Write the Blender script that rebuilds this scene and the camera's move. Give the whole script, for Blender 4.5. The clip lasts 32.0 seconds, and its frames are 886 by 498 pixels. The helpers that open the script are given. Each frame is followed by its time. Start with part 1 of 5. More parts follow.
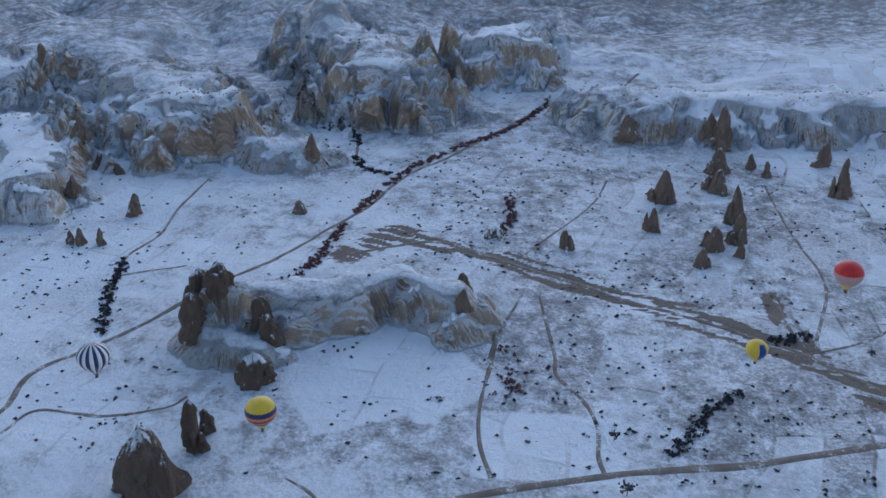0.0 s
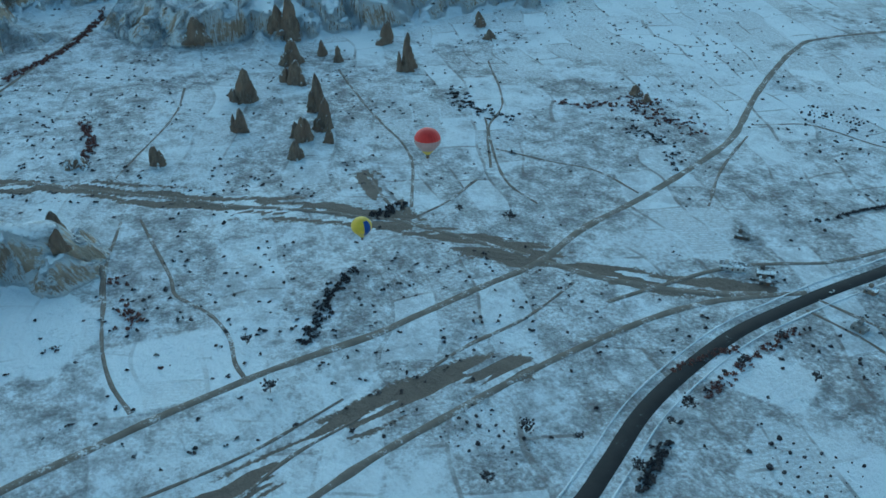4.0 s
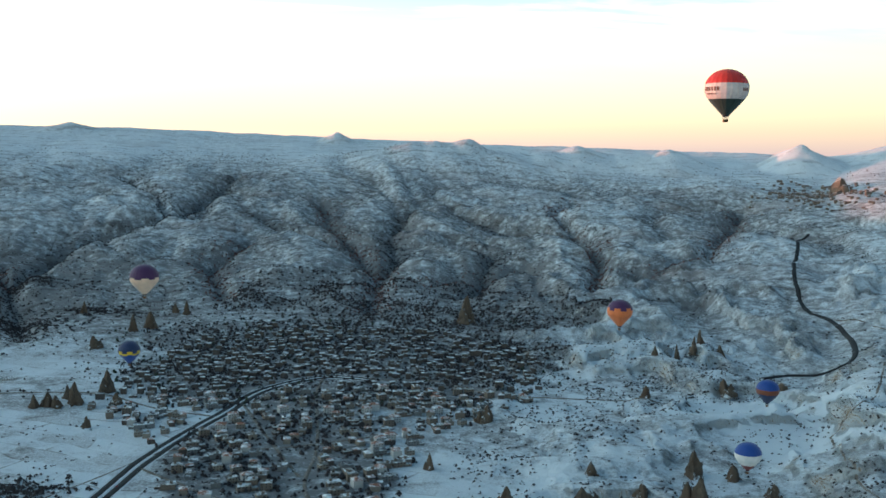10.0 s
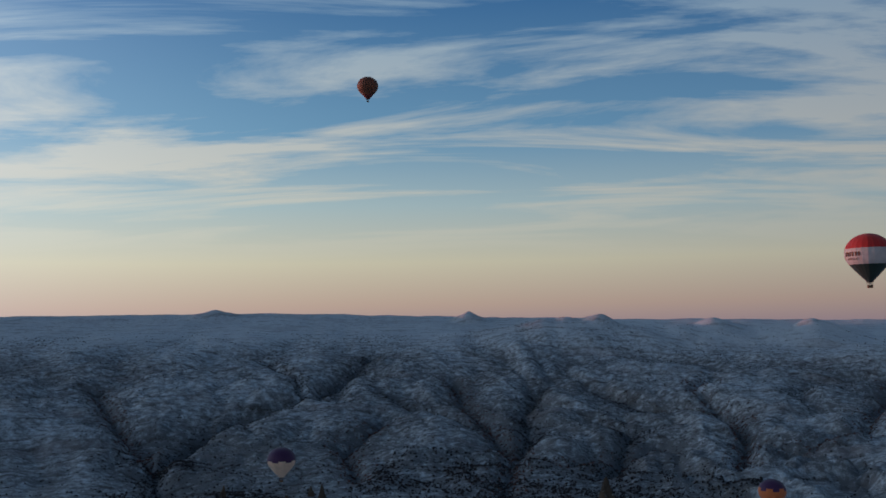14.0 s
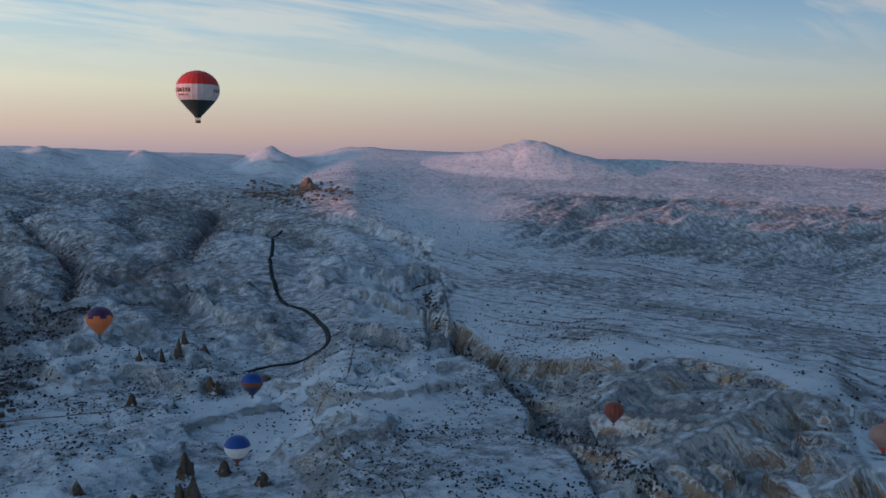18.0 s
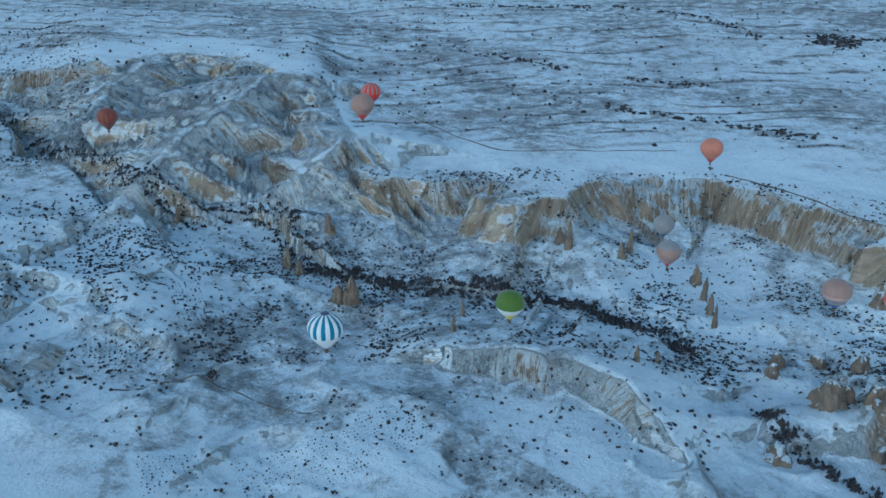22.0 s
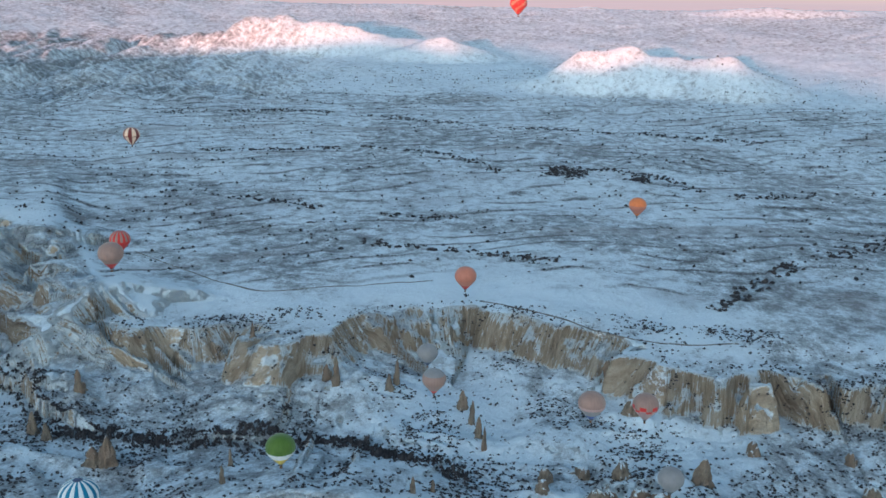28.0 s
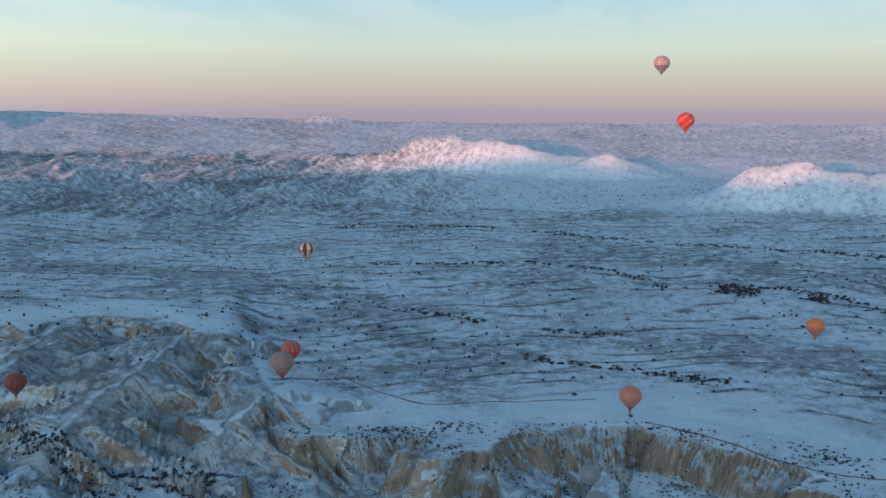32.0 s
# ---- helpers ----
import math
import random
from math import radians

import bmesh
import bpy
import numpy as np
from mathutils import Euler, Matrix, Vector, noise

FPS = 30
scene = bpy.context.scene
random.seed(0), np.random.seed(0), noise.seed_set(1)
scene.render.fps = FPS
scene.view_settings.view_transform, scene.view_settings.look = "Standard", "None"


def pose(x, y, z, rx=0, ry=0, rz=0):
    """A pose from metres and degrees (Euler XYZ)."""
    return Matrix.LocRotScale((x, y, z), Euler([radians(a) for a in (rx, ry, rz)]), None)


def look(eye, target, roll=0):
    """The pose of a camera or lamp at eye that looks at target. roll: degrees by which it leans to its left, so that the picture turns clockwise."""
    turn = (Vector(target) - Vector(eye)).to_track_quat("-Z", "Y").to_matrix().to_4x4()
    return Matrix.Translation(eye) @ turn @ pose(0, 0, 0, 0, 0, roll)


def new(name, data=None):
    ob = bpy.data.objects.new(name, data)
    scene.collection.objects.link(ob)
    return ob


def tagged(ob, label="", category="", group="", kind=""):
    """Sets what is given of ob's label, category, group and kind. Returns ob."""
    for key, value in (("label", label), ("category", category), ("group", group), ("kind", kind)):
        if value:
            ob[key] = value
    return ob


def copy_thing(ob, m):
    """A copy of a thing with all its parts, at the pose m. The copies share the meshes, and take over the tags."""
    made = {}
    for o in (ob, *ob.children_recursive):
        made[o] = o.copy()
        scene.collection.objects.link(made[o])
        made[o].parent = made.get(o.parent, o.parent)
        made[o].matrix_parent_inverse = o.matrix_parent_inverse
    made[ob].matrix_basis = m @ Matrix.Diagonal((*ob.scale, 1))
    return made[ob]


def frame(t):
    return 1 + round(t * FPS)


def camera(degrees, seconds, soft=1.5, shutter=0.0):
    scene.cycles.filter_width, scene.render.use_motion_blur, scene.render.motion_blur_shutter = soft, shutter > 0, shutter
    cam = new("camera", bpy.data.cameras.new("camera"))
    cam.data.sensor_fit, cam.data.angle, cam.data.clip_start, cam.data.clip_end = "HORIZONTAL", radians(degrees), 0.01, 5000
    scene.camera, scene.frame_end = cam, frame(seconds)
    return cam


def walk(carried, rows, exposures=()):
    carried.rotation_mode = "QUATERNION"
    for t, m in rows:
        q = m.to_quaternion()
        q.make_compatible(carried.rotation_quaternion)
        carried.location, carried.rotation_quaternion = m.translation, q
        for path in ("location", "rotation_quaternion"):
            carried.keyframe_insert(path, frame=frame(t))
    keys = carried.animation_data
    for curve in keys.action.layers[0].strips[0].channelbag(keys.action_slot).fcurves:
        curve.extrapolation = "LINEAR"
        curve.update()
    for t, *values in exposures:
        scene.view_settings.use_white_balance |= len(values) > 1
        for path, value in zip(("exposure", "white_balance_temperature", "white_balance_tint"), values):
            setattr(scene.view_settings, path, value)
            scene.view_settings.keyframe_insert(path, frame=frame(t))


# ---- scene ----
EYE_Z = 380.0
cam = camera(50.0, 32.0, 1.6)
# seconds, then tilt, roll and heading in degrees; the drone hovers and turns
TURNS = [
    (0, 65.71, 0.17, 83.54), (0.5, 61.92, 0.32, 82.75), (1, 59.09, -1.16, 81.43), (1.5, 57.05, -0.32, 78.59),
    (2, 58.05, 0.67, 72.47), (2.5, 58.19, -0.18, 67.25), (4.5, 60.03, 0.27, 53.56), (5, 59.8, 0.36, 49.19),
    (5.5, 60.01, 0.23, 45), (6, 60.61, -0.09, 37.38), (6.5, 60.37, 0.31, 29.11), (7, 60.8, 0.46, 18.24),
    (7.5, 64.01, 0.4, 10.06), (8, 68.96, 1.25, 4.36), (8.5, 74.25, -0, 1.38), (9, 77.77, -0.47, -1.03),
    (9.5, 81.37, -0.87, -3.01), (10, 84.14, -0.83, -5.34), (10.5, 85.26, -0.99, -7.67), (11, 87.22, -1.13, -7.26),
    (11.5, 89.26, -0.48, -4.22), (12, 92.39, -0.31, -1.63), (12.5, 94.29, -0.16, -0.63), (13, 94.14, 0.18, -0.01),
    (13.5, 95.42, 0.7, 1.84), (14, 94.83, 0.88, 2.52), (14.5, 93.84, 0.85, -2.38), (15, 93.5, 0.99, -12.51),
    (15.5, 92.35, 1.1, -20.76), (17.5, 86.48, -0.59, -33.5), (18, 84.64, -0.86, -36.11), (18.5, 83.5, -0.15, -40.23),
    (19, 82.34, 0.3, -47.26), (19.5, 79.61, 0.21, -51.5), (20, 76.51, -0.27, -56.3), (20.5, 74.29, -0.25, -60.47),
    (21, 71.79, -0.3, -63.58), (21.5, 68.84, -0, -64.6), (22, 66.75, -0.48, -66.57), (22.5, 65.46, -0.89, -70.5),
    (23, 64.73, -0.71, -73.29), (23.5, 64.04, -0.79, -75.01), (24, 64.12, -1.24, -76.75), (24.5, 65.89, -1.44, -79.6),
    (25, 68.23, -1.12, -80.13), (25.5, 69.51, -1.1, -80.46), (26, 71.44, -1.29, -81.9), (26.5, 73.84, -1.36, -83.03),
    (28.5, 76.78, -1.09, -79.3), (29, 77.77, -0.93, -74.31), (29.5, 78.38, -1.13, -73.82), (30, 79.78, -0.97, -73.21),
    (30.5, 80.41, -0.85, -73.03), (31, 80.7, -1.04, -72.09), (31.5, 80.07, -0.44, -72.38), (32, 82.02, -0.19, -71.56)]
# stops, kelvin, tint
EXPOSURES = [(0, 0.2, 4900, 12), (1, 0.18, 4150, -8), (2.5, 0.2, 4250, -18), (4.5, 0.2, 4350, -22), (7, 0.05, 3900, -32), (8, 0.35, 4150, -32), (9, 0.5, 4850, -12), (10.0, -0.1, 4950, -14), (10.5, -0.5, 4850, -8), (11, -1.1, 4780, -4), (12, -1.7, 4600, 2), (15, -1.85, 4600, 3), (17.5, -1.3, 4550, 2), (19, -0.75, 4300, 0), (20, -0.1, 4150, -6), (21, 0.1, 4150, -10), (23, 0.2, 4700, -8), (26, 0.38, 5000, -5), (29, -0.05, 4600, -8), (32, -0.5, 4350, -8)]
walk(cam, [(t, pose(0, 0, EYE_Z, a, b, c)) for t, a, b, c in TURNS], EXPOSURES)
# ---- world and sun ----
SUN_HEADING, SUN_HEIGHT = 78.0, 2.6          # degrees; the sun has just risen behind the eastern ridge


def towards(heading, height):
    a, e = radians(heading), radians(height)
    return Vector((-math.sin(a) * math.cos(e), math.cos(a) * math.cos(e), math.sin(e)))


def make_world():
    world = bpy.data.worlds.new("dawn_sky")
    scene.world = world
    world.use_nodes = True
    nt = world.node_tree
    nt.nodes.clear()

    def node(kind, **kw):
        n = nt.nodes.new(kind)
        for k, v in kw.items():
            n.inputs[k].default_value = v
        return n
    link = nt.links.new
    out = node("ShaderNodeOutputWorld")
    bg = node("ShaderNodeBackground", Strength=0.5)
    link(bg.outputs[0], out.inputs[0])
    coord = node("ShaderNodeTexCoord")
    sky = nt.nodes.new("ShaderNodeTexSky")
    sky.sky_type, sky.sun_disc = "NISHITA", False
    sky.sun_elevation, sky.sun_rotation = radians(SUN_HEIGHT), radians(-SUN_HEADING)
    sky.altitude, sky.air_density, sky.dust_density = 1200, 1.0, 1.5
    gain = nt.nodes.new("ShaderNodeVectorMath")
    gain.operation = "SCALE"
    gain.inputs["Scale"].default_value = 0.10
    link(sky.outputs[0], gain.inputs[0])
    sep = node("ShaderNodeSeparateXYZ")
    link(coord.outputs["Generated"], sep.inputs[0])
    # dawn colours by height above the horizon
    ramp = nt.nodes.new("ShaderNodeValToRGB")
    link(sep.outputs[2], ramp.inputs[0])
    stops = [(0.0, (1.04, 0.64, 0.62)), (0.025, (1.46, 0.88, 0.62)), (0.07, (1.80, 1.34, 0.82)), (0.13, (1.20, 1.20, 1.06)),
             (0.20, (0.52, 0.76, 0.98)), (0.36, (0.14, 0.31, 0.66)), (0.5, (0.05, 0.115, 0.215)), (1.0, (0.026, 0.062, 0.120))]
    els = ramp.color_ramp.elements
    while len(els) < len(stops):
        els.new(0.5)
    for e, (p, c) in zip(els, stops):
        e.position, e.color = p, (*c, 1)
    # cirrus: noise on a flat layer overhead
    up = node("ShaderNodeMath")
    up.operation = "MAXIMUM"
    link(sep.outputs[2], up.inputs[0])
    up.inputs[1].default_value = 0.02
    add = node("ShaderNodeMath")
    add.operation = "ADD"
    link(up.outputs[0], add.inputs[0])
    add.inputs[1].default_value = 0.10
    flat = nt.nodes.new("ShaderNodeVectorMath")
    flat.operation = "DIVIDE"
    both = node("ShaderNodeCombineXYZ")
    for i in range(3):
        link(add.outputs[0], both.inputs[i])
    link(coord.outputs["Generated"], flat.inputs[0])
    link(both.outputs[0], flat.inputs[1])
    place = nt.nodes.new("ShaderNodeMapping")
    place.inputs["Rotation"].default_value = (0, 0, radians(-14))
    place.inputs["Scale"].default_value = (0.5, 1.5, 0.0)
    link(flat.outputs[0], place.inputs[0])
    n1 = node("ShaderNodeTexNoise", Scale=1.15, Detail=12.0, Roughness=0.6, Distortion=0.6)
    link(place.outputs[0], n1.inputs["Vector"])
    cover = nt.nodes.new("ShaderNodeValToRGB")
    cover.color_ramp.elements[0].position, cover.color_ramp.elements[1].position = 0.45, 0.57
    link(n1.outputs[0], cover.inputs[0])
    low = node("ShaderNodeMapRange")
    for i, v in enumerate((0.07, 0.16, 0.0, 1.0)):
        low.inputs[i + 1].default_value = v
    link(sep.outputs[2], low.inputs[0])
    amount = node("ShaderNodeMath")
    amount.operation = "MULTIPLY"
    link(cover.outputs[0], amount.inputs[0])
    link(low.outputs[0], amount.inputs[1])
    high = node("ShaderNodeMapRange")
    for i, v in enumerate((0.42, 0.72, 1.0, 0.08)):
        high.inputs[i + 1].default_value = v
    link(sep.outputs[2], high.inputs[0])
    thinned = node("ShaderNodeMath")
    thinned.operation = "MULTIPLY"
    link(amount.outputs[0], thinned.inputs[0])
    link(high.outputs[0], thinned.inputs[1])
    tint = nt.nodes.new("ShaderNodeValToRGB")
    tint.color_ramp.elements[0].position, tint.color_ramp.elements[0].color = 0.1, (2.0, 1.50, 1.0, 1)
    tint.color_ramp.elements[1].position, tint.color_ramp.elements[1].color = 0.32, (0.95, 1.02, 1.10, 1)
    link(sep.outputs[2], tint.inputs[0])
    clouds = nt.nodes.new("ShaderNodeMix")
    clouds.data_type = "RGBA"
    link(thinned.outputs[0], clouds.inputs[0])
    link(ramp.outputs[0], clouds.inputs[6])
    link(tint.outputs[0], clouds.inputs[7])
    total = nt.nodes.new("ShaderNodeVectorMath")
    total.operation = "ADD"
    # the dawn band is brighter on the side of the sun
    around = nt.nodes.new("ShaderNodeVectorMath")
    around.operation = "DOT_PRODUCT"
    link(coord.outputs["Generated"], around.inputs[0])
    around.inputs[1].default_value = towards(SUN_HEADING, 0.0)
    lift = node("ShaderNodeMapRange")
    for i, v in enumerate((-0.80, 0.60, 0.0, 1.0)):
        lift.inputs[i + 1].default_value = v
    link(around.outputs["Value"], lift.inputs[0])
    hue = nt.nodes.new("ShaderNodeMix")
    hue.data_type = "RGBA"
    hue.inputs[6].default_value, hue.inputs[7].default_value = (1.24, 1.22, 1.24, 1), (2.85, 2.68, 2.20, 1)
    link(lift.outputs[0], hue.inputs[0])
    brighter = nt.nodes.new("ShaderNodeVectorMath")
    brighter.operation = "MULTIPLY"
    link(clouds.outputs[2], brighter.inputs[0])
    link(hue.outputs[2], brighter.inputs[1])
    link(brighter.outputs[0], total.inputs[0])
    link(gain.outputs[0], total.inputs[1])
    # the glow of the low sun over the eastern horizon
    side = nt.nodes.new("ShaderNodeVectorMath")
    side.operation = "DOT_PRODUCT"
    link(coord.outputs["Generated"], side.inputs[0])
    side.inputs[1].default_value = towards(SUN_HEADING, 6.0)
    near = node("ShaderNodeMapRange")
    for i, v in enumerate((0.15, 1.0, 0.0, 1.0)):
        near.inputs[i + 1].default_value = v
    link(side.outputs["Value"], near.inputs[0])
    power = node("ShaderNodeMath")
    power.operation = "POWER"
    link(near.outputs[0], power.inputs[0])
    power.inputs[1].default_value = 3.0
    glow = nt.nodes.new("ShaderNodeVectorMath")
    glow.operation = "SCALE"
    glow.inputs[0].default_value = (3.4, 2.75, 2.45)
    link(power.outputs[0], glow.inputs["Scale"])
    sum_ = nt.nodes.new("ShaderNodeVectorMath")
    sum_.operation = "ADD"
    link(total.outputs[0], sum_.inputs[0])
    link(glow.outputs[0], sum_.inputs[1])
    link(sum_.outputs[0], bg.inputs[0])


make_world()
sun = new("sun", bpy.data.lights.new("sun", "SUN"))
sun.data.energy, sun.data.angle, sun.data.color = 6.0, radians(0.5), (1.0, 0.27, 0.12)
sun.matrix_world = look(Vector((0, 0, 0)), -towards(SUN_HEADING, SUN_HEIGHT))

# ---- materials ----
class Nodes:
    """A node material in a few words."""

    def __init__(self, name):
        self.mat = bpy.data.materials.new(name)
        self.mat.use_nodes = True
        self.nt = self.mat.node_tree
        self.bsdf = self.nt.nodes["Principled BSDF"]
        self.bsdf.inputs["Specular IOR Level"].default_value = 0.25

    def put(self, socket, value):
        if hasattr(value, "is_output"):
            self.nt.links.new(value, socket)
        else:
            socket.default_value = value

    def node(self, kind, out=0, **kw):
        n = self.nt.nodes.new(kind)
        for k, v in kw.items():
            self.put(n.inputs[k.replace("_", " ")], v)
        return n.outputs[out]

    def position(self):
        return self.node("ShaderNodeNewGeometry")

    def local(self):
        return self.node("ShaderNodeTexCoord", 3)

    def attr(self, name):
        n = self.nt.nodes.new("ShaderNodeAttribute")
        n.attribute_name = name
        return n.outputs["Fac"]

    def scaled(self, vec, s):
        n = self.nt.nodes.new("ShaderNodeMapping")
        self.put(n.inputs[0], vec)
        n.inputs["Scale"].default_value = s
        return n.outputs[0]

    def turned(self, vec, degrees):
        n = self.nt.nodes.new("ShaderNodeMapping")
        self.put(n.inputs[0], vec)
        n.inputs["Rotation"].default_value = (0, 0, radians(degrees))
        return n.outputs[0]

    def noise(self, vec, scale, detail=4.0, rough=0.6, dist=0.0):
        return self.node("ShaderNodeTexNoise", 0, Vector=vec, Scale=scale, Detail=detail, Roughness=rough, Distortion=dist)

    def voronoi(self, vec, scale, feature="F1", out=0):
        n = self.nt.nodes.new("ShaderNodeTexVoronoi")
        n.feature = feature
        self.put(n.inputs["Vector"], vec)
        n.inputs["Scale"].default_value = scale
        return n.outputs[out]

    def math(self, op, a, b=0.5, c=0.5):
        n = self.nt.nodes.new("ShaderNodeMath")
        n.operation = op
        for s, v in zip(n.inputs, (a, b, c)):
            self.put(s, v)
        return n.outputs[0]

    def step(self, v, lo, hi, a=0.0, b=1.0):
        n = self.nt.nodes.new("ShaderNodeMapRange")
        for s, q in zip(n.inputs, (v, lo, hi, a, b)):
            self.put(s, q)
        return n.outputs[0]

    def mix(self, fac, a, b):
        n = self.nt.nodes.new("ShaderNodeMix")
        n.data_type = "RGBA"
        for i, v in ((0, fac), (6, a), (7, b)):
            self.put(n.inputs[i], (*v, 1) if isinstance(v, tuple) else v)
        return n.outputs[2]

    def bump(self, height, strength, distance):
        n = self.nt.nodes.new("ShaderNodeBump")
        n.inputs["Strength"].default_value, n.inputs["Distance"].default_value = strength, distance
        self.put(n.inputs["Height"], height)
        self.nt.links.new(n.outputs[0], self.bsdf.inputs["Normal"])

    def done(self, color, rough=0.85, metal=0.0):
        self.put(self.bsdf.inputs["Base Color"], (*color, 1) if isinstance(color, tuple) else color)
        self.put(self.bsdf.inputs["Roughness"], rough)
        self.bsdf.inputs["Metallic"].default_value = metal
        return self.mat


SNOW, EARTH, SCRUB = (0.82, 0.85, 0.88), (0.12, 0.10, 0.085), (0.065, 0.062, 0.065)
TUFF, TUFF_DARK = (0.62, 0.52, 0.40), (0.23, 0.165, 0.115)


def ground_material():
    m = Nodes("snowy_ground")
    p = m.position()
    rock, scrub, field, wash = m.attr("rock"), m.attr("scrub"), m.attr("field"), m.attr("wash")
    broad, mid, fine = m.noise(p, 0.006, 5), m.noise(p, 0.05, 6, 0.68), m.noise(p, 0.30, 6, 0.75)
    snow = m.mix(m.step(broad, 0.3, 0.7), SNOW, (0.72, 0.76, 0.81))
    # thin snow with earth and dry grass showing through
    thin = m.math("ADD", m.math("MULTIPLY", mid, 0.62), m.math("MULTIPLY", fine, 0.38))
    level = m.step(scrub, 0.0, 2.0, 0.64, 0.317)
    bare = m.step(m.math("SUBTRACT", thin, level), -0.05, 0.13)
    color = m.mix(m.math("MULTIPLY", bare, 0.82), snow, m.mix(fine, SCRUB, EARTH))
    # haze of grass stems over wide areas
    stems = m.math("MULTIPLY", m.step(m.math("ADD", mid, m.step(fine, 0.3, 0.7, -0.10, 0.10)), 0.36, 0.60), m.step(scrub, 0.05, 0.75))
    color = m.mix(m.math("MULTIPLY", stems, 0.42), color, (0.20, 0.20, 0.21))
    # strip fields: each its own cover, some with furrows, balks between them
    shift = m.nt.nodes.new("ShaderNodeVectorMath")
    shift.operation = "SCALE"
    m.put(shift.inputs[0], m.node("ShaderNodeTexNoise", 1, Vector=p, Scale=0.0045))
    shift.inputs["Scale"].default_value = 110.0
    warp = m.nt.nodes.new("ShaderNodeVectorMath")
    m.put(warp.inputs[0], p)
    m.nt.links.new(shift.outputs[0], warp.inputs[1])
    turn = m.nt.nodes.new("ShaderNodeMapping")
    m.put(turn.inputs[0], warp.outputs[0])
    turn.inputs["Rotation"].default_value = (0, 0, radians(24))
    brick = m.nt.nodes.new("ShaderNodeTexBrick")
    m.put(brick.inputs["Vector"], turn.outputs[0])
    for key, val in (("Scale", 1.0), ("Mortar Size", 1.9), ("Mortar Smooth", 0.6), ("Brick Width", 78.0), ("Row Height", 36.0), ("Bias", 0.0),
                     ("Color1", (0, 0, 0, 1)), ("Color2", (1, 1, 1, 1)), ("Mortar", (0.5, 0.5, 0.5, 1))):
        brick.inputs[key].default_value = val
    tone = brick.outputs["Color"]
    balk = m.math("MULTIPLY", brick.outputs["Fac"], m.math("MULTIPLY", m.step(mid, 0.32, 0.50), m.step(m.noise(p, 0.013, 2), 0.47, 0.58)))
    wave = m.nt.nodes.new("ShaderNodeTexWave")
    m.put(wave.inputs["Vector"], turn.outputs[0])
    wave.inputs["Scale"].default_value, wave.inputs["Distortion"].default_value = 0.09, 1.5
    furrow = m.math("MULTIPLY", m.step(wave.outputs[1], 0.45, 0.8), m.step(tone, 0.62, 0.8))
    plain_cover = m.math("MULTIPLY", m.step(tone, 0.30, 0.75), m.step(fine, 0.42, 0.62))
    clean = m.step(tone, 0.30, 0.16)
    color = m.mix(m.math("MULTIPLY", m.math("MULTIPLY", field, clean), 0.5), color, snow)
    mark = m.math("MAXIMUM", m.math("MULTIPLY", balk, 0.66), m.math("MAXIMUM", m.math("MULTIPLY", furrow, 0.30), m.math("MULTIPLY", plain_cover, 0.50)))
    color = m.mix(m.math("MULTIPLY", field, mark), color, m.mix(fine, SCRUB, (0.26, 0.21, 0.17)))
    # washed-out earth between tongues of snow
    washed = m.step(m.math("ADD", wash, m.math("MULTIPLY", m.math("ADD", fine, mid), 0.75)), 0.98, 1.10)
    color = m.mix(washed, color, m.mix(mid, (0.11, 0.092, 0.075), (0.20, 0.165, 0.135)))
    # balks and shrub lines between the terraces, each terrace with its own cover
    terrace, lines = m.attr("terrace"), m.attr("lines")
    wavy = m.math("ADD", terrace, m.step(mid, 0.2, 0.8, -0.10, 0.10))
    inner = m.math("ABSOLUTE", m.math("SUBTRACT", m.math("FRACT", wavy), 0.5))
    broken = m.step(m.noise(m.scaled(p, (1.0, 0.45, 1.0)), 0.014, 4), 0.47, 0.56)
    balk_line = m.math("MULTIPLY", m.step(inner, 0.15, 0.04), m.math("MULTIPLY", broken, m.step(fine, 0.34, 0.52)))
    white = m.nt.nodes.new("ShaderNodeTexWhiteNoise")
    white.noise_dimensions = "1D"
    m.put(white.inputs["W"], m.math("FLOOR", m.math("ADD", wavy, 0.5)))
    dull = m.math("MULTIPLY", m.step(white.outputs[0], 0.45, 0.9), m.step(m.noise(p, 0.006, 3), 0.46, 0.6))
    color = m.mix(m.math("MULTIPLY", m.math("MULTIPLY", dull, lines), 0.5), color, (0.30, 0.26, 0.25))
    color = m.mix(m.math("MULTIPLY", m.math("MULTIPLY", balk_line, lines), 0.95), color, m.mix(fine, SCRUB, (0.11, 0.09, 0.08)))
    # bare tuff on the steep faces, streaked downhill, with snow caught on it
    up = m.node("ShaderNodeSeparateXYZ", 2, Vector=m.node("ShaderNodeNewGeometry", 1))
    lie = m.math("ADD", up, m.math("ADD", m.step(fine, 0.3, 0.7, -0.08, 0.08), m.step(mid, 0.3, 0.7, -0.08, 0.08)))
    grain = m.node("ShaderNodeCombineXYZ", 0, X=m.attr("run"), Y=m.node("ShaderNodeSeparateXYZ", 2, Vector=p), Z=m.math("MULTIPLY", mid, 3.0))
    streak = m.noise(m.scaled(grain, (0.13, 0.022, 0.3)), 1.0, 5, 0.68)
    groove = m.noise(m.scaled(grain, (0.55, 0.05, 0.3)), 1.0, 5, 0.75)
    stone = m.mix(m.step(streak, 0.34, 0.64), TUFF_DARK, TUFF)
    stone = m.mix(m.step(m.noise(p, 0.012, 3), 0.42, 0.62), stone, m.mix(m.step(groove, 0.36, 0.62), (0.22, 0.155, 0.10), (0.60, 0.47, 0.33)))
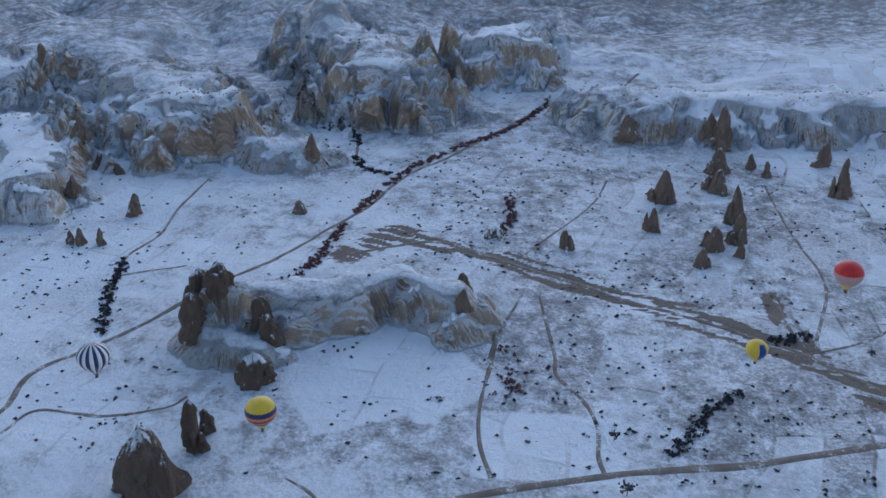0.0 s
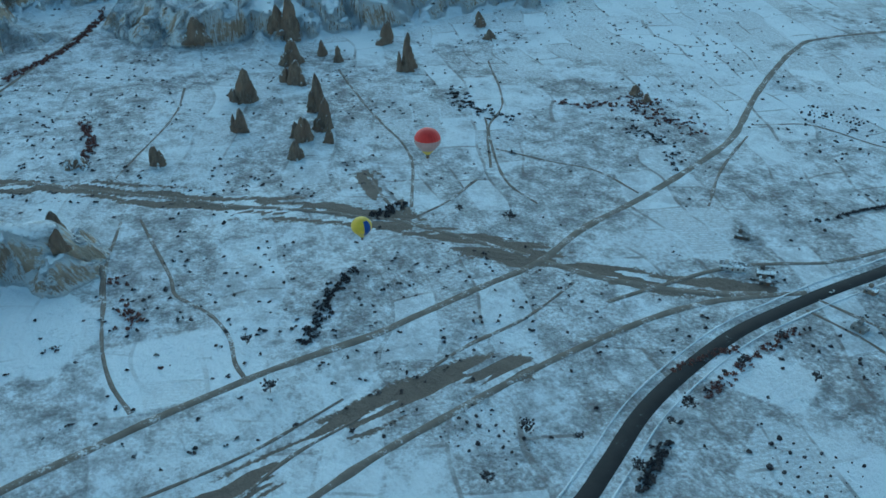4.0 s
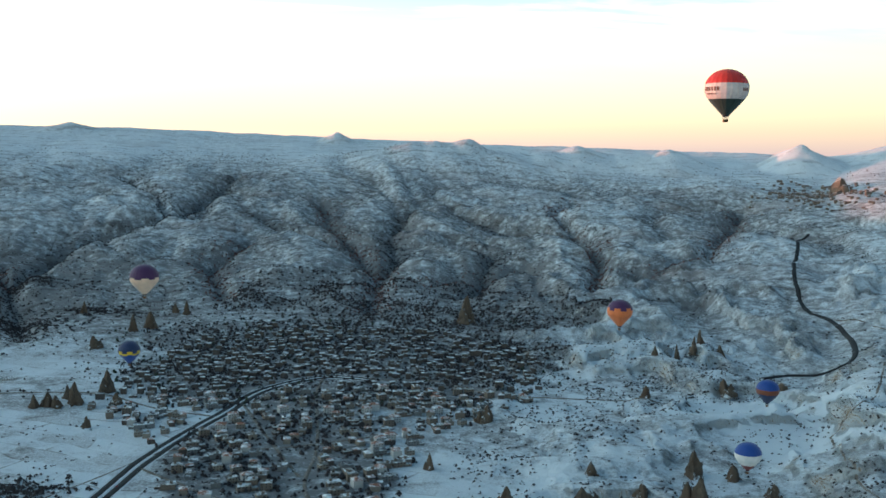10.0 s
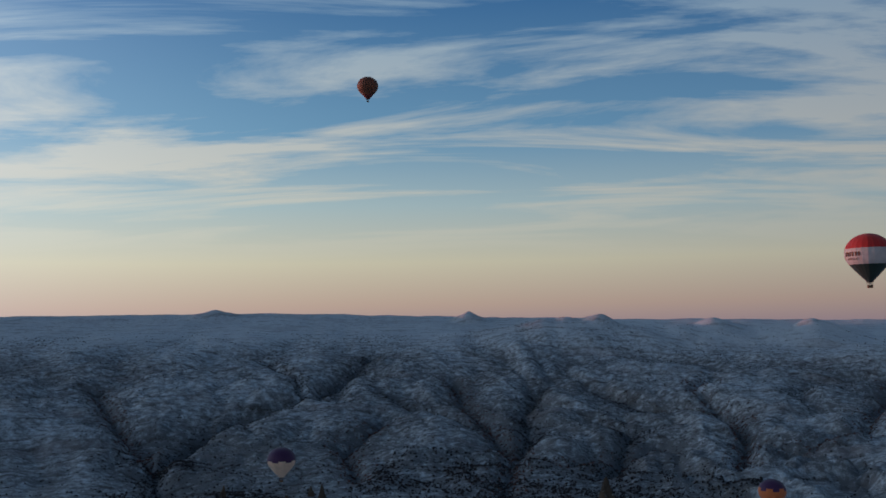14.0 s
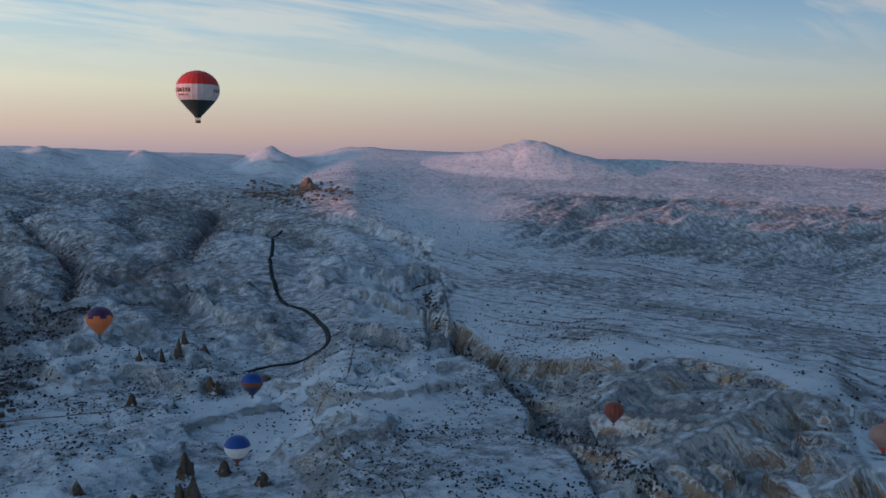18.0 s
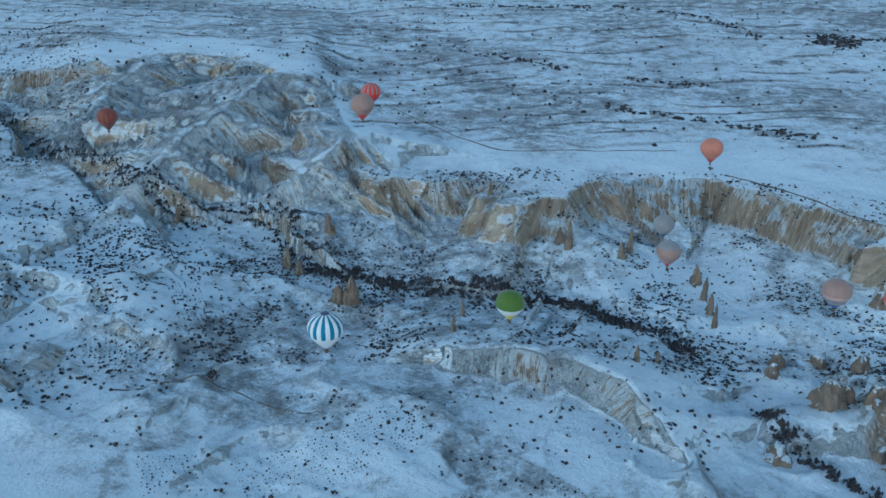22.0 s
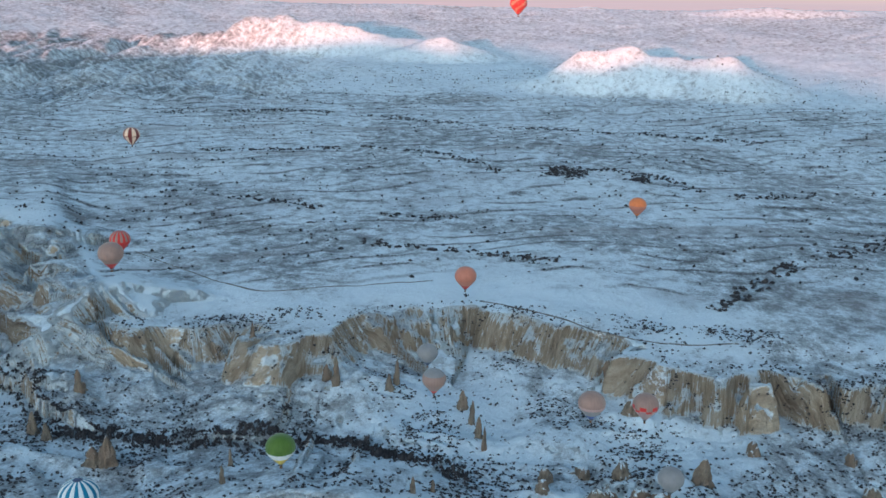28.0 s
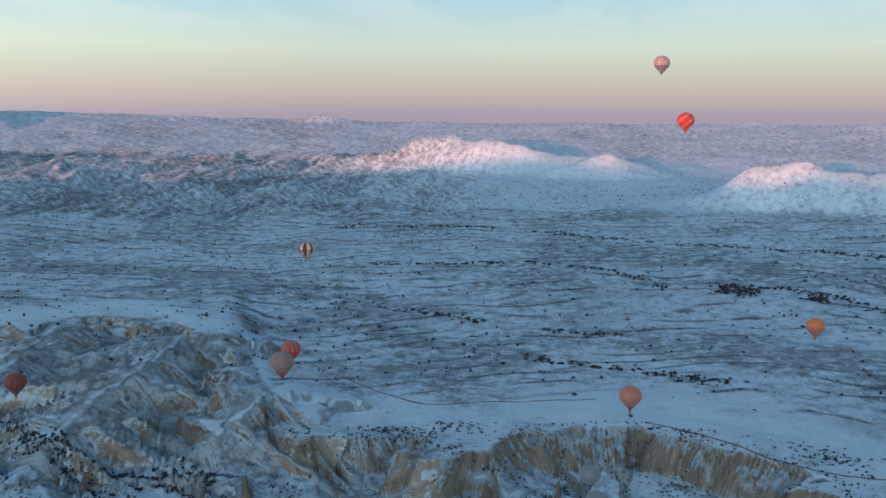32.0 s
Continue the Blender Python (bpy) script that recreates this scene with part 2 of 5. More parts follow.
    caught = m.math("ADD", m.math("ADD", m.math("MULTIPLY", groove, 0.72), m.math("MULTIPLY", m.noise(p, 0.2, 5, 0.7), 0.28)), m.step(lie, 0.40, 0.88, -0.10, 0.14))
    stone = m.mix(m.math("MULTIPLY", m.step(caught, 0.475, 0.555), 0.88), stone, SNOW)
    edge_rock = m.math("MULTIPLY", m.step(lie, 0.87, 0.78), rock)
    color = m.mix(edge_rock, color, stone)
    height = m.math("ADD", m.math("MULTIPLY", mid, 5.0), m.math("MULTIPLY", fine, 1.4))
    height = m.math("ADD", height, m.math("MULTIPLY", m.math("MULTIPLY", m.math("ADD", streak, m.math("MULTIPLY", groove, 0.6)), edge_rock), 16.0))
    m.bump(height, 0.9, 1.0)
    return m.done(color, 0.8)


def rock_material(name="tuff_rock", shade=1.0):
    m = Nodes(name)
    p = m.position()
    streak = m.noise(m.scaled(p, (0.35, 0.35, 0.10)), 1.0, 6, 0.7)
    big = m.noise(p, 0.05, 3)
    color = m.mix(m.step(streak, 0.3, 0.7), tuple(c * shade for c in (0.13, 0.10, 0.078)), tuple(c * shade for c in (0.36, 0.285, 0.21)))
    color = m.mix(m.step(big, 0.45, 0.6), color, tuple(c * shade for c in (0.25, 0.18, 0.13)))
    up = m.node("ShaderNodeSeparateXYZ", 2, Vector=m.node("ShaderNodeNewGeometry", 1))
    snow = m.step(m.math("ADD", up, m.step(streak, 0.3, 0.7, -0.25, 0.25)), 0.62, 0.80)
    color = m.mix(snow, color, SNOW)
    m.bump(m.math("ADD", streak, m.math("MULTIPLY", m.noise(p, 0.5, 5, 0.7), 0.6)), 1.0, 2.6)
    return m.done(color, 0.9)


def road_material(name, base, worn, snowy):
    m = Nodes(name)
    p = m.position()
    fine, mid = m.noise(p, 0.6, 5, 0.7), m.noise(p, 0.07, 4)
    color = m.mix(m.step(mid, 0.3, 0.7), base, worn)
    snow = m.step(m.math("ADD", m.math("MULTIPLY", fine, 0.5), m.math("MULTIPLY", mid, 0.5)), 0.62 - snowy * 0.3, 0.70 - snowy * 0.3)
    color = m.mix(m.math("MULTIPLY", snow, 0.8), color, SNOW)
    m.bump(fine, 0.3, 0.3)
    return m.done(color, 0.75)


def plain(name, color, rough=0.8, vary=0.18, scale=0.5):
    m = Nodes(name)
    n = m.noise(m.local(), scale, 4)
    dark = tuple(c * (1 - vary) for c in color)
    light = tuple(min(1, c * (1 + vary)) for c in color)
    return m.done(m.mix(m.step(n, 0.3, 0.7), dark, light), rough)


def foliage(name, dark, light):
    m = Nodes(name)
    island = m.node("ShaderNodeNewGeometry", 8)
    n = m.noise(m.position(), 0.8, 4, 0.7)
    color = m.mix(island, dark, light)
    up = m.node("ShaderNodeSeparateXYZ", 2, Vector=m.node("ShaderNodeNewGeometry", 1))
    frost = m.step(m.math("ADD", m.math("MULTIPLY", up, 0.25), n), 0.74, 0.86)
    color = m.mix(m.math("MULTIPLY", frost, 0.28), color, SNOW)
    return m.done(color, 0.95)


def fabric(name, color):
    m = Nodes(name)
    n = m.noise(m.local(), 0.35, 3)
    c = m.mix(m.step(n, 0.3, 0.7), tuple(q * 0.86 for q in color), color)
    m.put(m.bsdf.inputs["Sheen Weight"], 0.2)
    return m.done(c, 0.55)


# DARK_ROCK: dark outcrops, and tuff with its shade side put into the colour
GROUND, ROCK, DARK_ROCK = ground_material(), rock_material("tuff_rock", 0.85), rock_material("dark_shaded_rock", 0.55)
PALE_ROCK = rock_material("golden_tuff_rock", 1.0)
ASPHALT = road_material("wet_asphalt", (0.016, 0.0155, 0.017), (0.028, 0.026, 0.027), 0.0)
DIRT = road_material("dirt_road", (0.13, 0.11, 0.09), (0.22, 0.19, 0.16), 0.25)
TRACK = road_material("snowy_track", (0.13, 0.105, 0.085), (0.23, 0.20, 0.17), 0.3)
VERGE = road_material("snowy_verge", (0.34, 0.32, 0.31), (0.55, 0.55, 0.56), 0.8)
SHRUB = foliage("bare_shrub", (0.026, 0.025, 0.030), (0.070, 0.060, 0.060))
RUSSET = foliage("russet_shrub", (0.085, 0.045, 0.040), (0.18, 0.095, 0.078))
CONIFER = foliage("dark_conifer", (0.030, 0.040, 0.032), (0.065, 0.075, 0.055))
BARK = plain("bark", (0.12, 0.09, 0.07), 0.95)

# ---- the lie of the land ----
# terrain begin
LATTICE = np.random.RandomState(7).rand(256, 256)


def vnoise(x, y, seed=0):
    """Smooth value noise, 0 to 1, one cell a unit."""
    xi, yi = np.floor(x).astype(np.int64), np.floor(y).astype(np.int64)
    u, v = x - xi, y - yi
    u, v = u * u * u * (u * (u * 6 - 15) + 10), v * v * v * (v * (v * 6 - 15) + 10)
    xi, yi = xi + seed * 57, yi + seed * 131
    a, b = LATTICE[xi & 255, yi & 255], LATTICE[(xi + 1) & 255, yi & 255]
    c, d = LATTICE[xi & 255, (yi + 1) & 255], LATTICE[(xi + 1) & 255, (yi + 1) & 255]
    return (a * (1 - u) + b * u) * (1 - v) + (c * (1 - u) + d * u) * v


def fbm(x, y, size, octaves=4, seed=0, gain=0.5):
    total, amp, norm = 0.0, 1.0, 0.0
    for k in range(octaves):
        total = total + amp * vnoise(x / size * 2 ** k, y / size * 2 ** k, seed + k)
        norm += amp
        amp *= gain
    return total / norm


def ridged(x, y, size, octaves=4, seed=0):
    total, amp, norm = 0.0, 1.0, 0.0
    for k in range(octaves):
        n = 1 - np.abs(2 * vnoise(x / size * 2 ** k, y / size * 2 ** k, seed + k) - 1)
        total = total + amp * n * n
        norm += amp
        amp *= 0.5
    return total / norm


def creased(x, y, size, octaves=4, seed=0):
    """Rounded ridges between sharp gullies, 0 to 1."""
    total, amp, norm = 0.0, 1.0, 0.0
    for k in range(octaves):
        total = total + amp * np.abs(2 * vnoise(x / size * 2 ** k, y / size * 2 ** k, seed + k) - 1)
        norm += amp
        amp *= 0.48
    return total / norm


def hill_ribs(x, y, r, az):
    """Ribs that run down the northern hillside."""
    bend = (fbm(x, y, 900, 3, 17) - 0.5) * 2
    s = az * 46 + 420 * bend + 0.22 * (r - 2600) * np.sign(az - 2) * smooth(np.abs(az - 2), 0, 12)
    return creased(s, r * 0.40 + 150 * bend, 330, 4, 11)


def smooth(v, lo, hi):
    s = np.clip((v - lo) / (hi - lo), 0, 1)
    return s * s * (3 - 2 * s)


def line_distance(x, y, pts):
    """Distance to a polyline, and how far along it (0 to 1)."""
    best, along, total = np.full(np.shape(x), 1e9), np.zeros(np.shape(x)), len(pts) - 1
    for i, ((ax, ay), (bx, by)) in enumerate(zip(pts, pts[1:])):
        dx, dy = bx - ax, by - ay
        s = np.clip(((x - ax) * dx + (y - ay) * dy) / (dx * dx + dy * dy + 1e-9), 0, 1)
        d = np.hypot(x - ax - s * dx, y - ay - s * dy)
        near = d < best
        best, along = np.where(near, d, best), np.where(near, (i + s) / total, along)
    return best, along


def polar(points):
    return [(-math.sin(radians(a)) * r, math.cos(radians(a)) * r) for a, r in points]


# the basin's rim: heading, height at the far edge, where the rise begins
# skyline at headings 32 to 115 is unseen, heights chosen to block or pass sunlight
RISE_AZ = [-180, -120, -95, -72, -55, -40, -25, -8, 14, 27.5, 32, 45, 60, 75, 115, 180]
RISE_Z = [320, 320, 280, 280, 312, 348, 370, 400, 455, 449, 380, 400, 560, 470, 470, 320]
RISE_R = [1500, 1500, 1500, 1500, 1500, 1500, 1700, 1750, 1750, 1650, 1660, 1700, 2000, 2400, 2400, 1500]
# the escarpment: heading and radius of the rim
RIM = [(-30, 3300), (-35, 2940), (-36.2, 2300), (-36.8, 1850), (-39.5, 1662), (-42.2, 1578), (-45.7, 1526), (-48.8, 1523),
       (-51.2, 1538), (-54.3, 1528), (-56.2, 1417), (-57, 1365), (-59.2, 1345), (-60.3, 1190), (-61.3, 1000), (-63.4, 957), (-66.6, 963),
       (-68.8, 989), (-72, 908), (-74.9, 898), (-75.9, 950), (-77, 984), (-80.5, 1001), (-84, 1013), (-86.4, 985), (-89.2, 962),
       (-92, 935), (-95, 913), (-96, 873), (-101, 873), (-105, 931), (-110, 919), (-116, 900)]
STREAM = [(-29, 3300), (-33.6, 2600), (-35.2, 2150), (-35.9, 1900), (-38.4, 1640), (-40.8, 1480), (-42.8, 1295), (-46.3, 1100), (-49.8, 1000),
          (-53, 983), (-56.3, 950), (-57.1, 890), (-60.2, 829), (-64.5, 800), (-69.7, 782), (-75.4, 771), (-78.1, 741), (-82, 716),
          (-85.8, 687), (-89, 660), (-91.4, 635), (-97, 590), (-116, 560)]
# mountains and hills on the skyline: heading, distance, top, half width across, half width along the view
PEAKS = [(-26.0, 4450, 452, 120, 150), (-31.5, 4650, 392, 380, 90), (-41.5, 4450, 446, 330, 170), (-18.7, 4350, 420, 150, 170),
         (-13.3, 4350, 418, 210, 170), (-7.0, 4200, 425, 260, 200), (-2.5, 4150, 402, 260, 220), (16.0, 4700, 500, 110, 60), (1.0, 4700, 478, 60, 50),
         (-70.6, 3650, 248, 300, 75), (-76.0, 3600, 222, 280, 65), (-81.3, 3500, 204, 170, 75), (-92.6, 3000, 200, 170, 85), (-89.4, 2990, 140, 150, 80), (-98.0, 3000, 190, 150, 110),
         (-64.3, 4750, 338, 130, 40), (-56.0, 4750, 330, 120, 40), (-100.0, 4700, 320, 300, 60)]
# badland hills of the eastern valley: spine, half width, height
HILLS = [([(-706, -85), (-704, -50), (-716, -5), (-722, 42), (-690, 80)], 32, 36),
         ([(-668, -112), (-650, -80)], 24, 18),
         ([(-1500, -330), (-1330, -250), (-1230, -205)], 105, 62),
         ([(-1750, -20), (-1500, 60), (-1330, 60)], 95, 75),
         ([(-1130, -110), (-1110, -50)], 40, 28),
         ([(-1230, -420), (-1120, -370), (-1010, -350)], 60, 40),
         ([(-1230, 380), (-1190, 560), (-1160, 760), (-1180, 950)], 85, 46),
         ([(-1750, 330), (-1500, 260)], 90, 70), ([(-1600, -560), (-1450, -520)], 110, 60),
         ([(-1330, 130), (-1270, 190)], 28, 16),
         ([(700, -70), (640, -90), (600, -160)], 30, 15), ([(620, 0), (640, -60)], 24, 13),
         ([(500, 640), (450, 600)], 34, 16), ([(420, 520), (380, 545)], 26, 13)]
# spurs and a mesa: heading, radius and height along the crest, fall per metre on the far and the near side
SPURS = [([(-57.6, 1310, 82), (-56.0, 1325, 80), (-54, 1200, 75), (-51.1, 1105, 67), (-48.9, 1045, 50), (-47.0, 1010, 20)], 0.42, 1.0),
         ([(-61.6, 1045, 76), (-60.2, 1030, 68), (-57.6, 990, 47), (-55, 985, 18)], 0.40, 0.92),
         ([(-49.5, 1520, 70), (-47.2, 1400, 58), (-45.0, 1290, 30)], 0.45, 0.8),
         ([(-36.5, 2250, 92), (-35.9, 2100, 70), (-35.8, 1960, 40)], 0.5, 0.9),
         ([(-68.1, 646, 22), (-72.0, 637, 29), (-76.3, 626, 28), (-79.4, 605, 27), (-81.9, 571, 22), (-84.4, 540, 10)], 0.24, 1.0)]
SPUR_ROAD = [(700, 1540), (751, 1553), (808, 1541), (870, 1561), (932, 1671), (986, 1846), (992, 1980), (1086, 2242), (1230, 2523), (1270, 2626), (1332, 2798), (1425, 2853)]
GULLIES = [polar(q) for q in (
    [(18.7, 1950), (19.2, 2440), (16.8, 2790), (14.3, 2990), (10.7, 3150), (7.5, 3740), (6.8, 3900)], [(19.2, 2440), (20.9, 2820), (22.5, 3400)], [(10.7, 3150), (11.5, 3500), (13, 3800)],
    [(-1.0, 2100), (-1.6, 2480), (-0.2, 2890), (1.5, 3230), (1.8, 3520)], [(-1.6, 2480), (-2.6, 2790), (-2.3, 3100), (-3.5, 3400)], [(-1.6, 2480), (-4.7, 2420), (-7.5, 2560), (-10.5, 2640)],
    [(-0.2, 2890), (3.0, 3050), (5.5, 3200)], [(-14.8, 2300), (-14.8, 2760), (-13.8, 3050), (-12.0, 3300), (-13.2, 3530)], [(-13.8, 3050), (-9.5, 3150), (-7.0, 3350)],
    [(-15.0, 2500), (-18.5, 2620), (-21.1, 2790), (-22.8, 3560)], [(-7.0, 2300), (-8.5, 2900), (-6.5, 3000)], [(7.5, 2250), (8.5, 2650), (6.0, 2900)])]

WASHES = [([(-836, 4), (-885, 51), (-853, 87), (-806, 142), (-757, 196), (-713, 236), (-677, 274), (-640, 315), (-599, 352), (-503, 405)], 20),
          ([(-372, 60), (-390, 130), (-402, 190), (-406, 230), (-406, 281), (-394, 310)], 14),
          ([(-547, 382), (-503, 405), (-470, 430), (-417, 460), (-372, 520)], 13), ([(-694, 366), (-639, 355), (-600, 352)], 12)]


RIM_LINE = polar(RIM)
RIM_RUN = np.concatenate([[0.0], np.cumsum([math.dist(a, b) for a, b in zip(RIM_LINE, RIM_LINE[1:])])])


def crest(s, size, seed):
    """Sharp ribs along a line, 0 to 1."""
    return 1 - np.abs(2 * vnoise(s / size, 0 * s + 0.5, seed) - 1)


def within(x, y, line, margin):
    """The places in a box round a polyline."""
    xs, ys = [q[0] for q in line], [q[1] for q in line]
    return (x > min(xs) - margin) & (x < max(xs) + margin) & (y > min(ys) - margin) & (y < max(ys) + margin)


def gully_distance(x, y):
    d = np.full(np.shape(x), 900.0)
    for line in GULLIES:
        on = within(x, y, line, 500)
        d[on] = np.minimum(d[on], line_distance(x[on], y[on], line)[0])
    return d


def escarpment(x, y, r, az):
    """The western cliff with its ribs and talus, and the near side of its valley."""
    warp = 60 * (1 - smooth(-az, 44, 52)) * smooth(-az, 28, 33)
    wx, wy = x + warp * (fbm(x, y, 130, 3, 67) - 0.5), y + warp * (fbm(x, y, 130, 3, 69) - 0.5)
    wr, waz = np.hypot(wx, wy), np.degrees(np.arctan2(-wx, wy))
    rim = np.interp(-waz, [-a for a, _ in RIM], [q for _, q in RIM])
    stream = np.interp(-waz, [-a for a, _ in STREAM], [q for _, q in STREAM])
    d, s = line_distance(wx, wy, RIM_LINE)
    s = np.interp(s * (len(RIM) - 1), np.arange(len(RIM)), RIM_RUN)
    d = np.where(wr < rim, d, -d)
    s = s + 11 * (vnoise(x / 45, y / 45, 62) - 0.5)
    long_slope = smooth(-az, 43, 47) * (1 - smooth(-az, 58.4, 61.3))
    grow = smooth(d, -4, 34)
    ribs = 26 * (0.5 - crest(s, 44, 63)) + 15 * (0.5 - crest(s, 17, 64)) + 9 * (0.5 - crest(s, 8, 65)) + 14 * (fbm(x, y, 15, 2, 68) - 0.5)
    d = d + 26 * (vnoise(s / 46, 0 * s, 61) - 0.5) + 12 * (vnoise(s / 15, 0 * s, 66) - 0.5) + grow * (1 + 0.6 * long_slope) * ribs + smooth(d, 8, 60) * 34 * (0.42 - crest(s, 58, 74))
    run = np.clip(rim - stream - 20, 30, 135 + 165 * long_slope)
    face, talus = 1 - np.clip(d / (19 + 9 * long_slope), 0, 1) ** (0.75 + 0.8 * vnoise(s / 22, 0 * s, 70)), 1 - np.clip(d / run, 0, 1)
    share = 0.60 + 0.34 * (vnoise(s / 60, 0 * s, 76) - 0.5) - 0.10 * long_slope
    step = share * face + (1 - share) * talus ** 1.5
    inside = smooth(r, stream, rim)
    worn = (creased(x, y, 34, 3, 72) - 0.4) * (9 + 9 * long_slope) * smooth(step, 0.06, 0.3) * (1 - smooth(step, 0.93, 0.99))
    high = 50 + 16 * (fbm(x, y, 130, 2, 65) - 0.5) * inside * (1 - smooth(r, rim + 20, rim + 90)) + 22 * long_slope * inside * (1 - smooth(r, rim + 30, rim + 700))
    near_top = np.interp(-az, [28, 34, 46, 54, 75, 120], [34, 36, 30, 16, 14, 16])
    near_run = np.interp(-az, [28, 44, 50, 120], [110, 110, 260, 260])
    near = near_top * smooth(stream - wr + 32 * (ridged(x, y, 85, 3, 61) - 0.5), 8, near_run)
    return np.where(wr > stream, high * step + worn, near)


def west_band(r, az):
    """Where gullied slopes face the western plain."""
    return smooth(-az, 38, 44) * (1 - smooth(-az, 68, 78)) * smooth(r, 2600, 3000) * (1 - smooth(r, 3700, 4000))


def terrain(x, y):
    """Height of the land at places of the plan."""
    x, y = np.asarray(x, float), np.asarray(y, float)
    r, az = np.hypot(x, y), np.degrees(np.arctan2(-x, y))
    far, start = np.interp(az, RISE_AZ, RISE_Z), np.interp(az, RISE_AZ, RISE_R)
    z = far * np.clip((r - start) / (4700 - start), 0, 1.1) ** np.interp(-az, [29, 38], [1.3, 1.8])
    z = z + 5.0 * (fbm(x, y, 160, 4, 3) - 0.5) * smooth(r, 150, 700)
    z = z + (fbm(x, y, 42, 3, 7) - 0.5) * 3.4 * smooth(r, 380, 600) * (1 - 0.7 * smooth(az, -8, 4) * (1 - smooth(az, 50, 62)))
    # eroded hillsides: spurs between branching gullies in the north
    north = smooth(az, -34, -24) * (1 - smooth(az, 40, 60)) * smooth(r, start + 150, start + 900) * (1 - 0.88 * smooth(r, 3500, 4400))
    on = north > 0
    if on.any():
        a, b, rn = x[on], y[on], r[on]
        d = gully_distance(a, b)
        z[on] += north[on] * (38 * (1 - np.exp(-d / 110)) - 26 + (hill_ribs(a, b, rn, az[on]) - 0.42) * 90
                              + (creased(a + 0.5 * b, b - 0.4 * a, 210, 4, 13) - 0.4) * 44 + (creased(a, b, 66, 3, 15) - 0.4) * 13)
        z[on] -= smooth(rn, 1700, 2200) * 18 * np.exp(-(d / 24) ** 2)
    west = west_band(r, az)
    on = west > 0
    if on.any():
        a, b = x[on], y[on]
        s = az[on] * 52 + 0.6 * (r[on] - 3000) + 150 * (fbm(a, b, 500, 2, 17) - 0.5)
        z[on] += west[on] * ((creased(s, r[on] * 0.28, 125, 4, 21) - 0.42) * 105 + (creased(s, r[on] * 0.5, 48, 2, 23) - 0.4) * 14)
    east = smooth(az, 55, 75) * smooth(r, 1300, 1900)
    on = east > 0
    if on.any():
        z[on] += east[on] * (creased(x[on], y[on], 460, 5, 31) - 0.36) * 150
    plateau = (1 - smooth(az, -46, -36)) * smooth(r, 1150, 1900)
    on = plateau > 0
    if on.any():
        z[on] += plateau[on] * ((fbm(x[on], y[on], 260, 4, 41) - 0.5) * 14 + (creased(x[on] * 0.8 + y[on] * 0.5, y[on] * 0.5 - x[on] * 0.3, 110, 3, 43) - 0.4) * 9)
    # broken ground west of the town
    broken = smooth(-az, 4, 16) * (1 - smooth(-az, 46, 56)) * smooth(r, 520, 640) * (1 - smooth(r, 2300, 3000))
    broken = broken * (1 - smooth(-az, 33, 37) * smooth(r - np.interp(-az, [-a for a, _ in RIM], [q for _, q in RIM]), -160, -60))
    on = broken > 0
    if on.any():
        a, b = x[on], y[on]
        clear = 1 - np.exp(-(line_distance(a, b, SPUR_ROAD)[0] / 55) ** 2)
        z[on] += broken[on] * clear * (smooth(ridged(a, b, 150, 4, 51), 0.34, 0.74) * (15 + 16 * smooth(r[on], 1300, 1800)) - 4)
    bench = smooth(-az, 42, 50) * smooth(r, 400, 470) * (1 - smooth(r, 760, 860))
    z = z + bench * (smooth(ridged(x, y, 120, 4, 55), 0.30, 0.80) * 9 - 3)
    # the western escarpment and its valley
    side = (1 - smooth(az, -31, -27)) * smooth(az, -150, -112)
    on = side > 0
    if on.any():
        z[on] += side[on] * escarpment(x[on], y[on], r[on], az[on])
    # badland hills
    for spine, width, high in HILLS:
        on = within(x, y, spine, width * 2)
        if on.any():
            a, b = x[on], y[on]
            d, _ = line_distance(a, b, spine)
            rough = (ridged(a, b, 46, 3, 81) - 0.5) * 2
            e = np.clip(1 - (d + rough * width * (0.14 + 0.40 * smooth(d, 0, width))) / (width * 1.25), 0, 1)
            z[on] += high * np.sin(e * math.pi / 2) ** 1.15 * (0.85 + 0.3 * fbm(a, b, 55, 2, 83))
    for line_, back, front in SPURS:
        line = polar([(a, q) for a, q, _ in line_])
        on = within(x, y, line, 230)
        if not on.any():
            continue
        a, b = x[on], y[on]
        d, s = line_distance(a, b, line)
        top = np.interp(s * (len(line_) - 1), np.arange(len(line_)), [h for _, _, h in line_])
        order = sorted((-h, q) for h, q, _ in line_)
        edge = np.interp(-az[on], [h for h, _ in order], [q for _, q in order])
        length = sum(math.dist(p, q) for p, q in zip(line, line[1:]))
        run = s * length + 8 * (vnoise(a / 30, b / 30, 86) - 0.5)
        mesa = line_[0][2] < 30
        ribs = 1 + (0.5 if mesa else 0.8) * (0.5 - crest(run, 26, 87)) + (0.25 if mesa else 0.6) * (0.5 - crest(run, 10, 88))
        fall = np.where(r[on] < edge, front, back * 1.15)
        top = top + (2 if mesa else 6) * (crest(run, 30, 89) - 0.5) + (creased(a, b, 32, 3, 72) - 0.4) * (3 if mesa else 10)
        z[on] = np.maximum(z[on], top - np.maximum(d - 2, 0) * fall * ribs)
    # skyline
    for a, q, top, across, along in PEAKS:
        px_, py_ = -math.sin(radians(a)) * q, math.cos(radians(a)) * q
        on = within(x, y, [(px_, py_)], 1.7 * max(across, along))
        if not on.any():
            continue
        ux, uy = px_ / q, py_ / q
        du, dv = ((x[on] - px_) * ux + (y[on] - py_) * uy) / along, ((x[on] - px_) * -uy + (y[on] - py_) * ux) / across
        d = np.sqrt(du * du + dv * dv)
        cone = np.clip(1 - d / 1.6, 0, 1)
